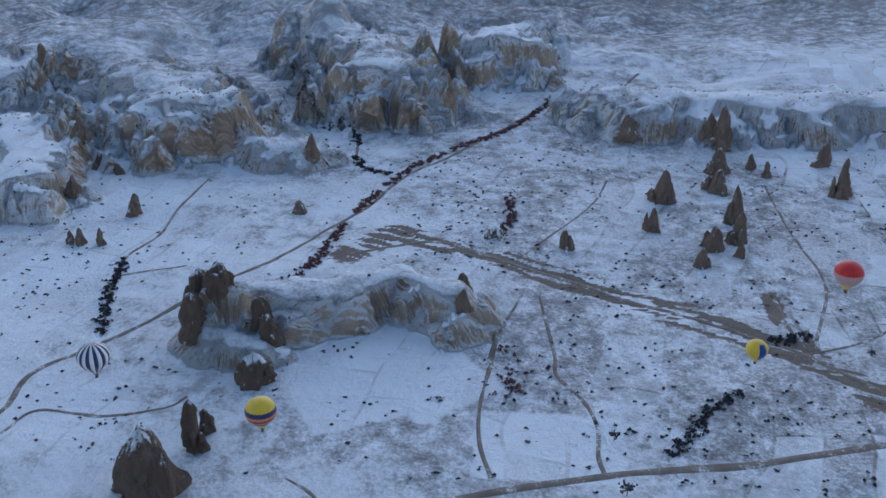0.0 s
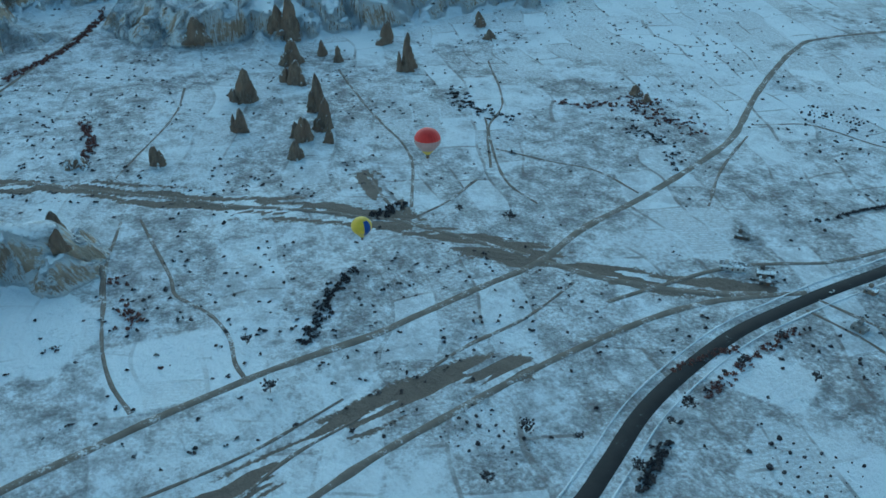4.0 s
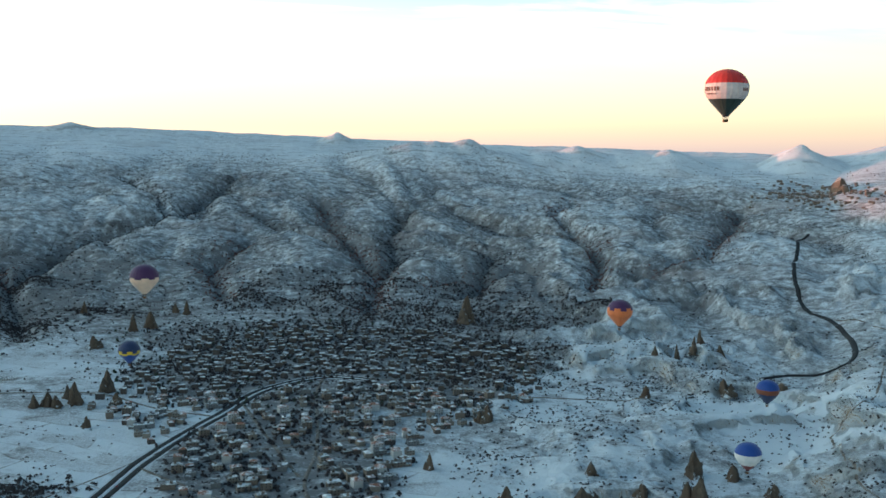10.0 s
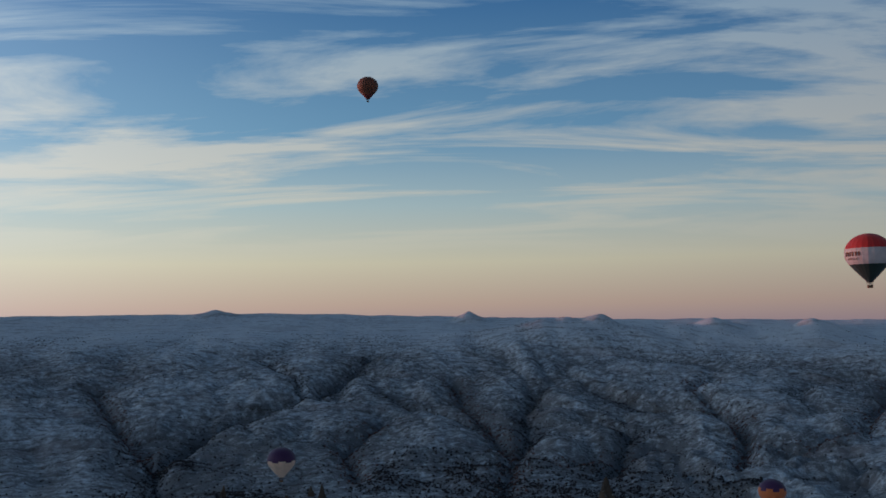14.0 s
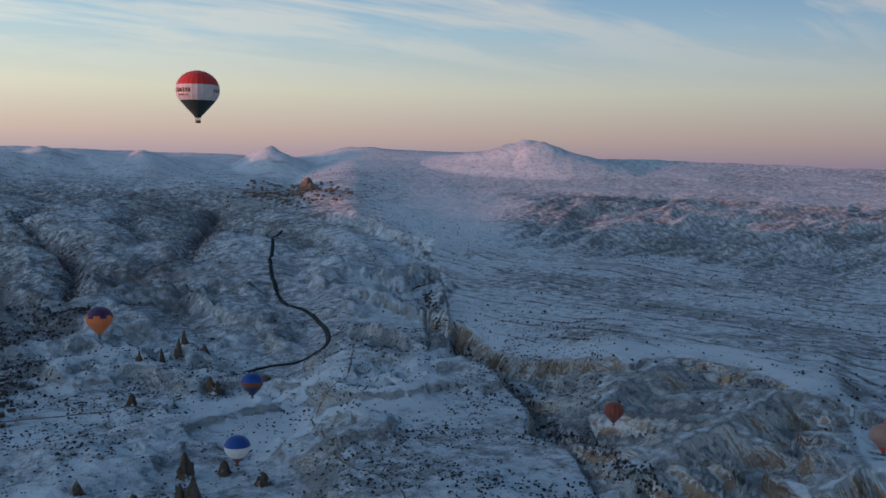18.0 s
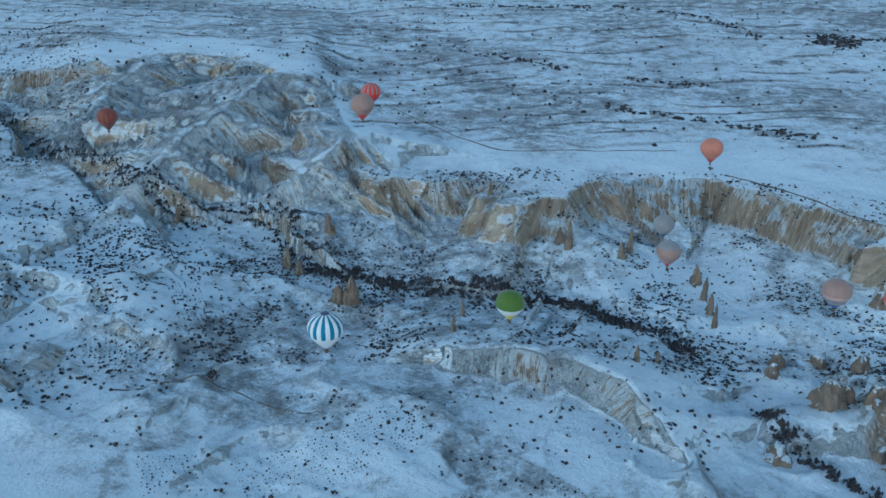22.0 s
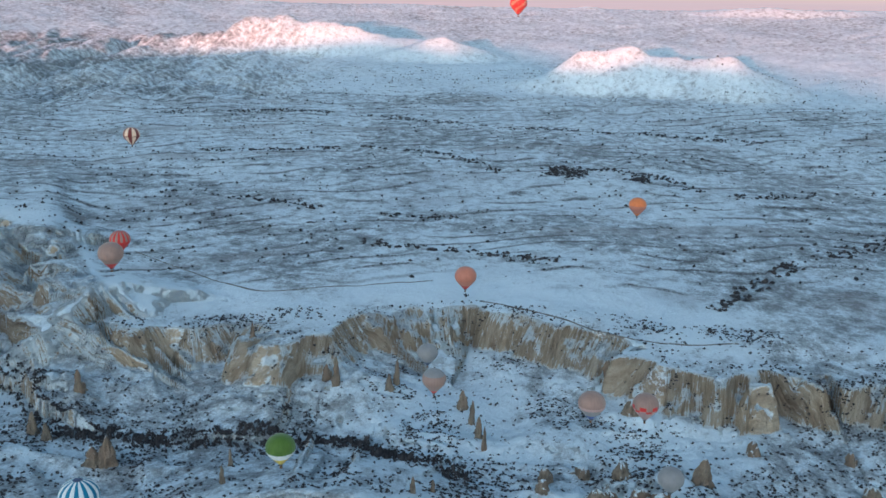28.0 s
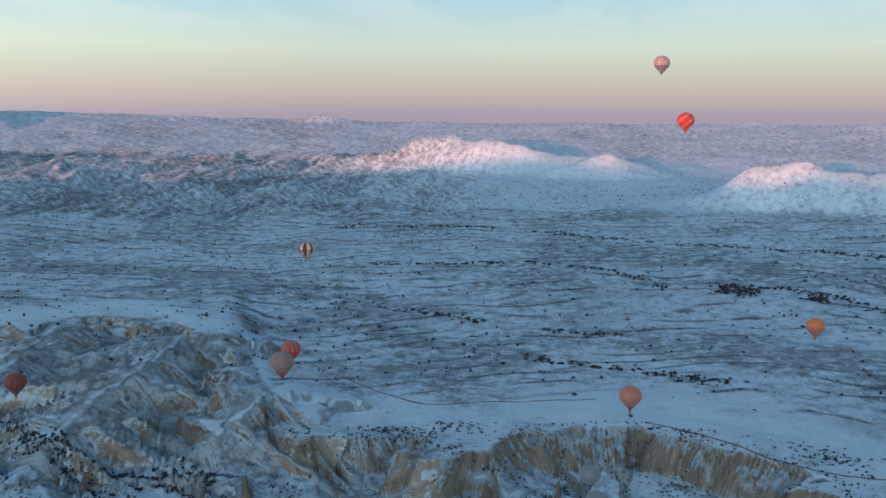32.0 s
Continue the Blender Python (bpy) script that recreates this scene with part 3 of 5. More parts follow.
        local = np.interp(a, RISE_AZ, RISE_Z) * np.clip((q - 1600) / 3100, 0, 1.1) ** np.interp(-a, [29, 38], [1.3, 1.8])
        z[on] += max(top - local, 0) * np.minimum(0.90 * cone + 0.10 * np.exp(-d * d * 6), 0.96) * (0.88 + 0.42 * (creased(x[on], y[on], 170, 5, 91) - 0.35))
    return z


# clean snow fields: place, half sizes, turn
FIELDS = [(-510, 128, 50, 38, 1.35), (-620, 20, 62, 70, 0.3), (-465, 540, 34, 44, 0.75), (-600, 60, 40, 40, 0.5), (-300, 440, 34, 24, 0.4), (-225, 400, 40, 30, 0.5), (-560, 860, 70, 30, 0.3),
          (-640, 960, 90, 34, 0.3), (-100, 640, 60, 30, 0.5), (-60, 700, 50, 40, 0.2), (60, 760, 60, 40, 0.3), (404, 292, 24, 22, 0.9), (436, 258, 26, 28, 1.0), (482, 244, 28, 22, 1.1), (505, 125, 26, 20, 1.2), (372, 340, 26, 22, 0.8), (-250, 720, 34, 26, 0.7),
          (445, 205, 24, 20, 1.0)]


def terrace_field(x, y):
    """A smooth measure whose whole numbers are the balks between terraces."""
    r, az = np.hypot(x, y), np.degrees(np.arctan2(-x, y))
    flat = (x * 0.95 + y * 0.31) / 58 + 5.0 * fbm(x, y, 620, 3, 213) + 1.6 * fbm(x, y, 170, 2, 215)
    hill = r / 74 + 3.2 * fbm(x, y, 520, 3, 217) + 0.8 * fbm(x, y, 120, 2, 218)
    w = smooth(az, -42, -30)
    return flat * (1 - w) + hill * w


def run_field(x, y):
    """How far along its cliff, spur or hill a place lies, so that streaks follow the fall of the rock."""
    r, az = np.hypot(x, y), np.degrees(np.arctan2(-x, y))
    run = np.radians(az) * r
    on = (az < -29) & (az > -116) & (r < 3300)
    d, s = line_distance(x[on], y[on], RIM_LINE)
    along_rim = np.interp(s * (len(RIM) - 1), np.arange(len(RIM)), RIM_RUN)
    run[on] = np.where(d < 260, along_rim, run[on])
    for k, line in enumerate([polar([(a, q) for a, q, _ in c]) for c, _, _ in SPURS] + [h[0] for h in HILLS]):
        on = within(x, y, line, 150)
        if on.any():
            d, s = line_distance(x[on], y[on], line)
            cx, cy = np.mean(line, axis=0)
            round_ = np.arctan2(y[on] - cy, x[on] - cx) * 60 if k >= len(SPURS) else 0
            run[on] = np.where(d < 110, s * sum(math.dist(p, q) for p, q in zip(line, line[1:])) + round_ + 700 * k, run[on])
    return run + 14 * (fbm(x, y, 50, 2, 231) - 0.5)


def town_cover(x, y):
    """Gardens and woods in and behind the town, 0 to 1."""
    w = fbm(x, y, 170, 3, 223) - 0.5
    old = ((x + 20) / 330) ** 2 + ((y - 1680) / 330) ** 2
    new_ = ((x + 90) / 150) ** 2 + ((y - 1120) / 290) ** 2
    wood = ((x - 90) / 420) ** 2 + ((y - 1990) / 430) ** 2
    return np.clip(np.maximum.reduce([smooth(1.3 - old + 1.6 * w, 0, 0.5), smooth(1.2 - new_ + 1.2 * w, 0, 0.5), smooth(1.2 - wood + 2.6 * w, 0, 0.6)]), 0, 1)


def cover(x, y, z, slope):
    """Bare rock, scrub, ploughed land, washed-out earth and terraces."""
    r, az = np.hypot(x, y), np.degrees(np.arctan2(-x, y))
    big, mid = fbm(x, y, 300, 4, 101), fbm(x, y, 60, 3, 111)
    rock = (1 - 0.9 * smooth(r, 1600, 2300) * smooth(az, -34, -28)) * (1 - 0.8 * (1 - smooth(r, 470, 560)) * (1 - smooth(az, -42, -36))) * (1 - smooth(r, 1900, 2700))
    scrub = np.clip(0.52 + (big - 0.5) * 2.6 + (mid - 0.5) * 1.6, 0.02, 1.1)
    scrub = scrub + 0.22 * (1 - smooth(r, 700, 800)) * (1 - smooth(az, -46, -36))
    for fx, fy, hu, hv, turn in FIELDS:
        on = within(x, y, [(fx, fy)], 150)
        u, v = (x[on] - fx) * math.cos(turn) + (y[on] - fy) * math.sin(turn), (y[on] - fy) * math.cos(turn) - (x[on] - fx) * math.sin(turn)
        scrub[on] *= 1 - 0.95 * (1 - smooth(np.abs(u), hu - 2, hu + 2)) * (1 - smooth(np.abs(v), hv - 2, hv + 2))
    town = town_cover(x, y)
    scrub = np.maximum(scrub, town * 1.65)
    steps = smooth(vnoise(z / 8 + 3 * fbm(x, y, 130, 2, 115), az * 1.1 + 40, 117), 0.50, 0.66)
    hills = smooth(r, 1600, 2300)
    hollow = np.zeros(np.shape(x))
    on = (az > -34) & (r > 1600)
    hollow[on] = 1.5 * (0.40 - hill_ribs(x[on], y[on], r[on], az[on])) + 0.7 * np.exp(-gully_distance(x[on], y[on]) / 55)
    scrub = scrub * (1 - hills) + hills * (0.36 + (0.60 + 0.25 * (1 - smooth(r, 2400, 3000))) * smooth(az, -34, -26) + 0.22 * steps + 0.3 * (mid - 0.5) + np.where(az > -34, hollow, 0.35 * smooth(slope, 0.1, 0.5)))
    plain_ = (1 - smooth(az, -42, -34)) * smooth(r, 980, 1150)
    patch = smooth(fbm(x, y, 200, 3, 121), 0.48, 0.66)
    scrub = np.where(plain_ > 0, scrub * (1 - 0.7 * plain_) + plain_ * (0.46 + 0.50 * patch + 0.5 * smooth(slope, 0.12, 0.4)) * (1 - 0.3 * smooth(r, 2850, 3200) * (1 - smooth(az, -70, -60))), scrub)
    scrub = np.maximum(scrub, town * 1.65)
    scrub = scrub * (1 - 0.75 * smooth(r, 3700, 4300) * smooth(az, -52, -40)) 
    scrub = scrub * (1 - 0.15 * west_band(r, az))
    plane = np.interp(az, RISE_AZ, RISE_Z) * np.clip((r - 1500) / 3200, 0, 1.1) ** np.interp(-az, [29, 38], [1.3, 1.8])
    # far western plateau: scrub thickened beyond its own, darkening it in place of shade
    scrub = scrub + 0.75 * smooth(r, 3500, 4100) * (1 - smooth(az, -36, -28))
    scrub = scrub * (1 - 0.68 * smooth(r, 2700, 2900) * smooth(z - plane, 22, 60) * (1 - smooth(az, -36, -28)) * (1 - west_band(r, az)))
    edge = np.interp(-az, [-a for a, _ in RIM], [q for _, q in RIM])
    bare_top = np.exp(-((r - edge - 85) / 80) ** 2) * smooth(-az, 35, 39) * (1 - smooth(-az, 97, 104))
    scrub = scrub * (1 - 0.9 * bare_top)
    field = (1 - smooth(slope, 0.10, 0.25)) * (1 - smooth(r, 1500, 2400)) * smooth(az, -14, 0) * (1 - 0.6 * smooth(az, 62, 80))
    wash = np.zeros(np.shape(x))
    for line, width in WASHES:
        on = within(x, y, line, 70)
        xw, yw = x[on], y[on]
        d, s = line_distance(xw, yw, line)
        ex, ey = line[-1][0] - line[0][0], line[-1][1] - line[0][1]
        ex, ey = ex / math.hypot(ex, ey), ey / math.hypot(ex, ey)
        braid = fbm((xw * ey - yw * ex) / 5.0 + 2.5 * fbm(xw, yw, 55, 3, 133), (xw * ex + yw * ey) / 48, 1.0, 2, 131)
        wash[on] = np.maximum(wash[on], np.exp(-(d / width) ** 2) * smooth(braid, 0.38, 0.58))
    lines = np.maximum(plain_ * smooth(r, edge + 70, edge + 160), 0.85 * hills * (1 - town)) * (1 - 0.5 * smooth(r, 3600, 4300)) * (1 - smooth(r, 2700, 2900) * smooth(z - plane, 12, 35) * (1 - smooth(az, -36, -28)))
    return np.clip(rock, 0, 1), np.clip(scrub, 0, 2.0), field * (1 - town), wash, terrace_field(x, y), lines, run_field(x, y)
# terrain end


def ground_height(x, y):
    return float(terrain(np.array([x]), np.array([y]))[0])


def ground_heights(pts):
    a = np.array(pts, float)
    return terrain(a[:, 0], a[:, 1])


def grid_mesh(name, verts, faces, smooth_shade=True):
    """A mesh from arrays of places and quads."""
    me = bpy.data.meshes.new(name)
    me.vertices.add(len(verts))
    me.vertices.foreach_set("co", np.asarray(verts, np.float32).ravel())
    f = np.asarray(faces, np.int32)
    me.loops.add(f.size)
    me.loops.foreach_set("vertex_index", f.ravel())
    me.polygons.add(len(f))
    me.polygons.foreach_set("loop_start", np.arange(0, f.size, f.shape[1], dtype=np.int32))
    me.polygons.foreach_set("use_smooth", np.full(len(f), smooth_shade))
    me.update(calc_edges=True)
    return me


def make_ground():
    fine = np.concatenate([np.arange(-114, -30, 0.125), np.arange(-30, 22, 0.16), np.arange(22, 114.01, 0.26)])
    back = np.arange(116, 245.1, 2.0)
    heads = np.radians(np.concatenate([fine, back]))
    dips = np.radians(np.concatenate([np.arange(58, 27, -0.12), np.arange(27, 14, -0.09), np.arange(14, 8.2, -0.10)]))
    radii = np.concatenate([[0, 40, 90, 140, 190], EYE_Z / np.tan(dips), np.arange(2680, 4801, 15.0)])
    # more rows where the western cliff stands
    count, rows = np.arange(len(radii)), []
    rim = np.convolve(np.interp(-np.degrees(heads), [-a for a, _ in RIM], [q for _, q in RIM]), np.ones(9) / 9, "same")
    for h, q in zip(np.degrees(heads), rim):
        w = smooth(-h, 28, 36) * (1 - smooth(-h, 112, 116)) if h < 115 else 0.0
        weight = 1 + 1.5 * w * smooth(radii, q - 170, q - 110) * (1 - smooth(radii, q + 15, q + 50))
        total = np.concatenate([[0], np.cumsum(0.5 * (weight[1:] + weight[:-1]))])
        rows.append(np.interp(count * total[-1] / count[-1], total, radii))
    rr = np.array(rows).T
    hh = np.broadcast_to(heads, rr.shape)
    x, y = (-np.sin(hh) * rr), (np.cos(hh) * rr)
    z = terrain(x.ravel(), y.ravel()).reshape(x.shape)
    gr = np.gradient(z, axis=0) / np.gradient(rr, axis=0)
    ga = (np.gradient(z, axis=1) - gr * np.gradient(rr, axis=1)) / (np.gradient(np.unwrap(hh, axis=1), axis=1) * np.maximum(rr, 1.0))
    slope = np.hypot(gr, ga)
    n, m = x.shape
    idx = np.arange(n * m).reshape(n, m)
    nxt = np.roll(idx, -1, axis=1)
    faces = np.stack([idx[:-1], nxt[:-1], nxt[1:], idx[1:]], -1).reshape(-1, 4)
    me = grid_mesh("ground", np.stack([x, y, z], -1).reshape(-1, 3), faces[:, ::-1])
    rock, scrub, field, wash, terrace, lines, run = cover(x.ravel(), y.ravel(), z.ravel(), slope.ravel())
    for key, val in (("rock", rock), ("scrub", scrub), ("field", field), ("wash", wash), ("terrace", terrace), ("lines", lines), ("run", run)):
        me.attributes.new(key, "FLOAT", "POINT").data.foreach_set("value", val.astype(np.float32))
    me.materials.append(GROUND)
    ob = new("ground", me)
    return tagged(ob, "snow-covered valley, plateau and eroded tuff hills", "ground", kind="structure")


make_ground()


def curve_points(pts, step):
    """Catmull-Rom through plan points, about step metres apart."""
    p = [Vector(q) for q in pts]
    p = [2 * p[0] - p[1]] + p + [2 * p[-1] - p[-2]]
    out = []
    for a, b, c, d in zip(p, p[1:], p[2:], p[3:]):
        n = max(2, int((c - b).length / step))
        for k in range(n):
            t = k / n
            out.append(0.5 * ((2 * b) + (c - a) * t + (2 * a - 5 * b + 4 * c - d) * t * t + (3 * b - a - 3 * c + d) * t ** 3))
    out.append(p[-2])
    return out


def ribbon(name, pts, width, material, lift=0.5, step=6.0, shift=0.0, cross=5, label="", kind="structure", ragged=0.0, parent=None):
    """A road: a strip with thickness laid over the land."""
    line = curve_points(pts, step)
    n = len(line)
    rows = []
    for i, q in enumerate(line):
        way = (line[min(i + 1, n - 1)] - line[max(i - 1, 0)]).normalized()
        side = Vector((-way.y, way.x))
        w = width * (1 + ragged * (noise.noise((q.x / 23, q.y / 23, 3)) * 1.2))
        rows.append([q + side * (shift + w * (k / (cross - 1) - 0.5)) for k in range(cross)])
    flat = np.array([[p.x, p.y] for row in rows for p in row])
    z = terrain(flat[:, 0], flat[:, 1]).reshape(n, cross) + lift
    z[:, 0] -= lift + 0.4
    z[:, -1] -= lift + 0.4
    verts = np.column_stack([flat, z.ravel()])
    idx = np.arange(n * cross).reshape(n, cross)
    faces = np.stack([idx[:-1, :-1], idx[:-1, 1:], idx[1:, 1:], idx[1:, :-1]], -1).reshape(-1, 4)
    me = grid_mesh(name, verts, faces[:, ::-1])
    me.materials.append(material)
    ob = new(name, me)
    if parent:
        ob.parent = parent
        return ob
    return tagged(ob, label, "road", kind=kind)


HIGHWAY = [(-262, 225), (-275, 265), (-292, 302), (-316, 352), (-332, 407), (-343, 466), (-344, 528), (-341, 588), (-334, 665), (-313, 783),
           (-293, 891), (-270, 1043), (-240, 1200), (-185, 1359), (-138, 1495), (-49, 1574), (27, 1555)]
# ---- roads and tracks ----
OUTER = [(-334, 665), (-313, 783), (-293, 891), (-270, 1043), (-240, 1200), (-185, 1359), (-138, 1495), (-49, 1574), (27, 1552)]
ribbon("road", [(-262, 215), (-275, 265), (-292, 302), (-316, 352), (-332, 407), (-343, 466), (-344, 528), (-341, 588), (-334, 665)], 14, ASPHALT,
       lift=0.8, label="dark wet asphalt highway curving between snowy fields")
ribbon("road", OUTER, 10.0, ASPHALT, lift=0.8, shift=6.6, label="wet asphalt carriageway running into the town")
ribbon("road", OUTER, 10.0, ASPHALT, lift=0.8, shift=-6.6, label="wet asphalt carriageway running into the town")
ribbon("verge", OUTER, 3.0, VERGE, lift=0.9, label="snowy strip between the carriageways")
for shift in (12.6, -12.6):
    ribbon("verge", HIGHWAY, 1.8, VERGE, lift=0.5, shift=shift, ragged=0.7, label="snow bank along the highway")
DIRT_ROADS = [
    (9, [(-380, -230), (-418, -122), (-450, -21), (-467, 81), (-474, 158), (-476, 250), (-486, 346), (-493, 409), (-514, 469), (-526, 534), (-549, 624), (-579, 715), (-651, 834), (-726, 985), (-739, 1061), (-680, 1250)]),
    (8, [(-310, 20), (-345, 103), (-367, 180), (-377, 250), (-386, 330), (-388, 404), (-384, 459), (-371, 501), (-350, 545)]),
    (9, [(-493, 409), (-450, 429), (-417, 457), (-392, 480), (-365, 520)]),
    (6, [(-560, -275), (-596, -248), (-644, -242), (-678, -209), (-729, -160), (-783, -119), (-825, -71), (-901, -18), (-959, 25), (-1052, 75), (-1118, 137), (-1227, 227), (-1316, 301), (-1338, 374), (-1496, 492)]),
    (7, [(-836, 4), (-853, 87), (-806, 142), (-757, 196), (-713, 236), (-677, 274), (-640, 312), (-599, 352), (-547, 382), (-503, 405)]),
    (6, [(-420, 412), (-414, 479), (-403, 532), (-369, 597), (-352, 679), (-336, 799), (-312, 905)])]
for width, pts in DIRT_ROADS:
    ribbon("road", pts, width, DIRT, lift=0.45, ragged=0.25, label="frozen brown dirt road with snow along its edges")
TRACKS = [
    (4, [(-419, 252), (-430, 295), (-436, 350), (-454, 409)]), (4, [(-725, 166), (-673, 161), (-624, 157), (-595, 152), (-563, 163), (-527, 165), (-495, 157), (-477, 156)]),
    (5, [(-1529, -71), (-1405, -46), (-1316, -56), (-1258, -24), (-1214, 20), (-1099, 20), (-1055, 55)]),
    (4, [(-1061, -154), (-975, -175), (-900, -187), (-848, -210), (-777, -209), (-704, -201)]), (4, [(-567, -240), (-596, -222), (-584, -176), (-589, -134), (-602, -120)]),
    (4, [(-666, 119), (-623, 107), (-563, 89), (-517, 82), (-481, 84)]), (4, [(-335, 526), (-291, 530), (-264, 529), (-235, 532), (-215, 540), (-184, 520)]),
    (3.5, [(-395, -52), (-408, -9), (-408, 61), (-411, 131), (-425, 200)]), (3.5, [(-361, 51), (-376, 103), (-395, 150), (-404, 201)]), (3.5, [(-730, 151), (-656, 116), (-619, 103)]),
    (3.5, [(-497, -45), (-479, -29), (-454, -18)]), (3.5, [(-756, 539), (-666, 489), (-613, 467), (-570, 465)]), (4, [(-970, 478), (-852, 450), (-791, 439), (-712, 422), (-621, 368)]),
    (3.5, [(-810, -213), (-818, -184), (-825, -149)]), (3.5, [(-1004, 303), (-934, 268), (-878, 224), (-816, 171)]), (4, [(-486, 585), (-533, 651), (-574, 732)]), (3.5, [(-590, 760), (-556, 808), (-474, 830), (-473, 913), (-492, 1040)]),
    (3.5, [(-658, 1072), (-578, 1061), (-505, 1025), (-471, 1003), (-431, 1011)]), (4, [(-694, 366), (-639, 355), (-612, 355)]),
    (3.5, [(-653, 474), (-730, 525), (-783, 581), (-901, 645)]), (3.5, [(-686, 503), (-635, 528), (-596, 551), (-537, 552)]),
    (4, [(-343, 544), (-275, 553), (-222, 556), (-184, 533), (-157, 513), (-138, 485), (-139, 463)]),
    (4, [(-296, 826), (-232, 769), (-195, 713), (-164, 669), (-140, 645), (-90, 598), (-49, 570), (-16, 557), (14, 566), (33, 566), (36, 537), (52, 504)]),
    (4, [(-399, 842), (-383, 939), (-346, 1006), (-287, 1098), (-237, 1193)]), (4, [(639, 1189), (563, 990), (542, 906), (551, 854), (515, 760), (505, 710)]),
    (4, [(847, 1418), (750, 1275), (663, 1208), (639, 1189)]), (4, [(1136, 577), (1071, 483), (1020, 403), (1003, 347), (1038, 276), (1087, 171)]),
    (4, [(1012, 104), (984, 44), (939, -26), (921, -89), (931, -165)]), (3, [(431, 434), (442, 416), (472, 398), (479, 367), (472, 319), (480, 294)]),
    (4, [(-600, 340), (-615, 400), (-640, 450)])]
for width, pts in TRACKS:
    ribbon("track", pts, width, TRACK, lift=0.35, step=4.0, ragged=0.5, label="narrow rutted track through the snow")
STREETS = [[(27, 1552), (140, 1538), (223, 1454), (310, 1442), (395, 1423), (477, 1405)], [(233, 1527), (321, 1705), (364, 1818), (405, 1856)],
           [(-669, 1464), (-571, 1485), (-455, 1490), (-380, 1477), (-283, 1392), (-191, 1340)], [(-54, 1423), (-45, 1194), (-54, 1065), (-37, 975), (-6, 870), (-16, 821)],
           [(-179, 883), (-107, 890), (-51, 883), (-16, 821)], [(-300, 845), (-224, 842), (-149, 870), (-107, 890)], [(-167, 1422), (-97, 1193), (-61, 1085)],
           [(-49, 1574), (-60, 1423)], [(-230, 1190), (-97, 1193), (60, 1250)], [(-250, 1120), (-130, 1010), (-54, 1000)]]
for pts in STREETS:
    ribbon("street", pts, 6, DIRT, lift=0.7, ragged=0.1, label="slushy grey town street between the houses")
ribbon("road", SPUR_ROAD, 11, ASPHALT,
       lift=2.2, step=9, label="dark asphalt road winding up the snowy spur")
ribbon("road", [(996, 1864), (1008, 1815), (1020, 1708)], 5, TRACK, lift=1.2, label="short snowy side road")


# ---- builders ----
def shape(name, verts, faces, material, parent=None, flat=True, label=""):
    me = bpy.data.meshes.new(name)
    me.from_pydata(verts, [], faces)
    if not flat:
        me.shade_smooth()
    me.materials.append(material)
    ob = new(name, me)
    if parent:
        ob.parent = parent
    if label:
        ob["label"] = label
    return ob


def box(x0, x1, y0, y1, z0, z1):
    v = [(x, y, z) for z in (z0, z1) for x, y in ((x0, y0), (x1, y0), (x1, y1), (x0, y1))]
    return v, [(3, 2, 1, 0), (4, 5, 6, 7), (0, 1, 5, 4), (1, 2, 6, 5), (2, 3, 7, 6), (3, 0, 4, 7)]


def joined(*pieces):
    verts, faces = [], []
    for v, f in pieces:
        n = len(verts)
        verts += v
        faces += [tuple(i + n for i in q) for q in f]
    return verts, faces


def empty(name, place, turn=0.0, scale=1.0):
    ob = new(name)
    ob.empty_display_size = 1
    ob.matrix_basis = Matrix.LocRotScale(place, Euler((0, 0, turn)), (scale, scale, scale))
    return ob


# ---- hot-air balloons ----
COLOURS = {"red": (0.55, 0.035, 0.03), "white": (0.78, 0.76, 0.74), "black": (0.03, 0.03, 0.035), "navy": (0.03, 0.045, 0.12), "blue": (0.03, 0.07, 0.30),
           "teal": (0.03, 0.17, 0.29), "yellow": (0.72, 0.52, 0.04), "orange": (0.70, 0.21, 0.065), "green": (0.10, 0.16, 0.02), "purple": (0.075, 0.03, 0.10),
           "cream": (0.86, 0.62, 0.44), "grey": (0.27, 0.25, 0.25), "pink": (0.48, 0.32, 0.29), "brown": (0.20, 0.075, 0.04), "maroon": (0.20, 0.04, 0.035),
           "pale": (0.70, 0.60, 0.57), "bottle": (0.028, 0.045, 0.036), "salmon": (0.52, 0.20, 0.13), "dusk": (0.33, 0.21, 0.17)}
CLOTH = {k: fabric(k + "_balloon_cloth", v) for k, v in COLOURS.items()}
WICKER, STEEL, ROPE = plain("wicker", (0.17, 0.10, 0.055), 0.9, 0.35, 6.0), plain("burner_steel", (0.30, 0.30, 0.31), 0.35), plain("suspension_rope", (0.10, 0.09, 0.08), 0.9)
GORES, RINGS = 24, 26


def profile(u):
    """Envelope radius and height, for a width of 1, from the crown (0) to the mouth (1)."""
    a = u * 1.0
    if a < 0.62:
        t = a / 0.62 * radians(112)
        return 0.5 * math.sin(t), 0.58 + 0.44 * math.cos(t)
    t = (a - 0.62) / 0.38
    r0, z0 = 0.5 * math.sin(radians(112)), 0.58 + 0.44 * math.cos(radians(112))
    return r0 + (0.085 - r0) * (t ** 1.12), z0 + (-0.02 - z0) * t


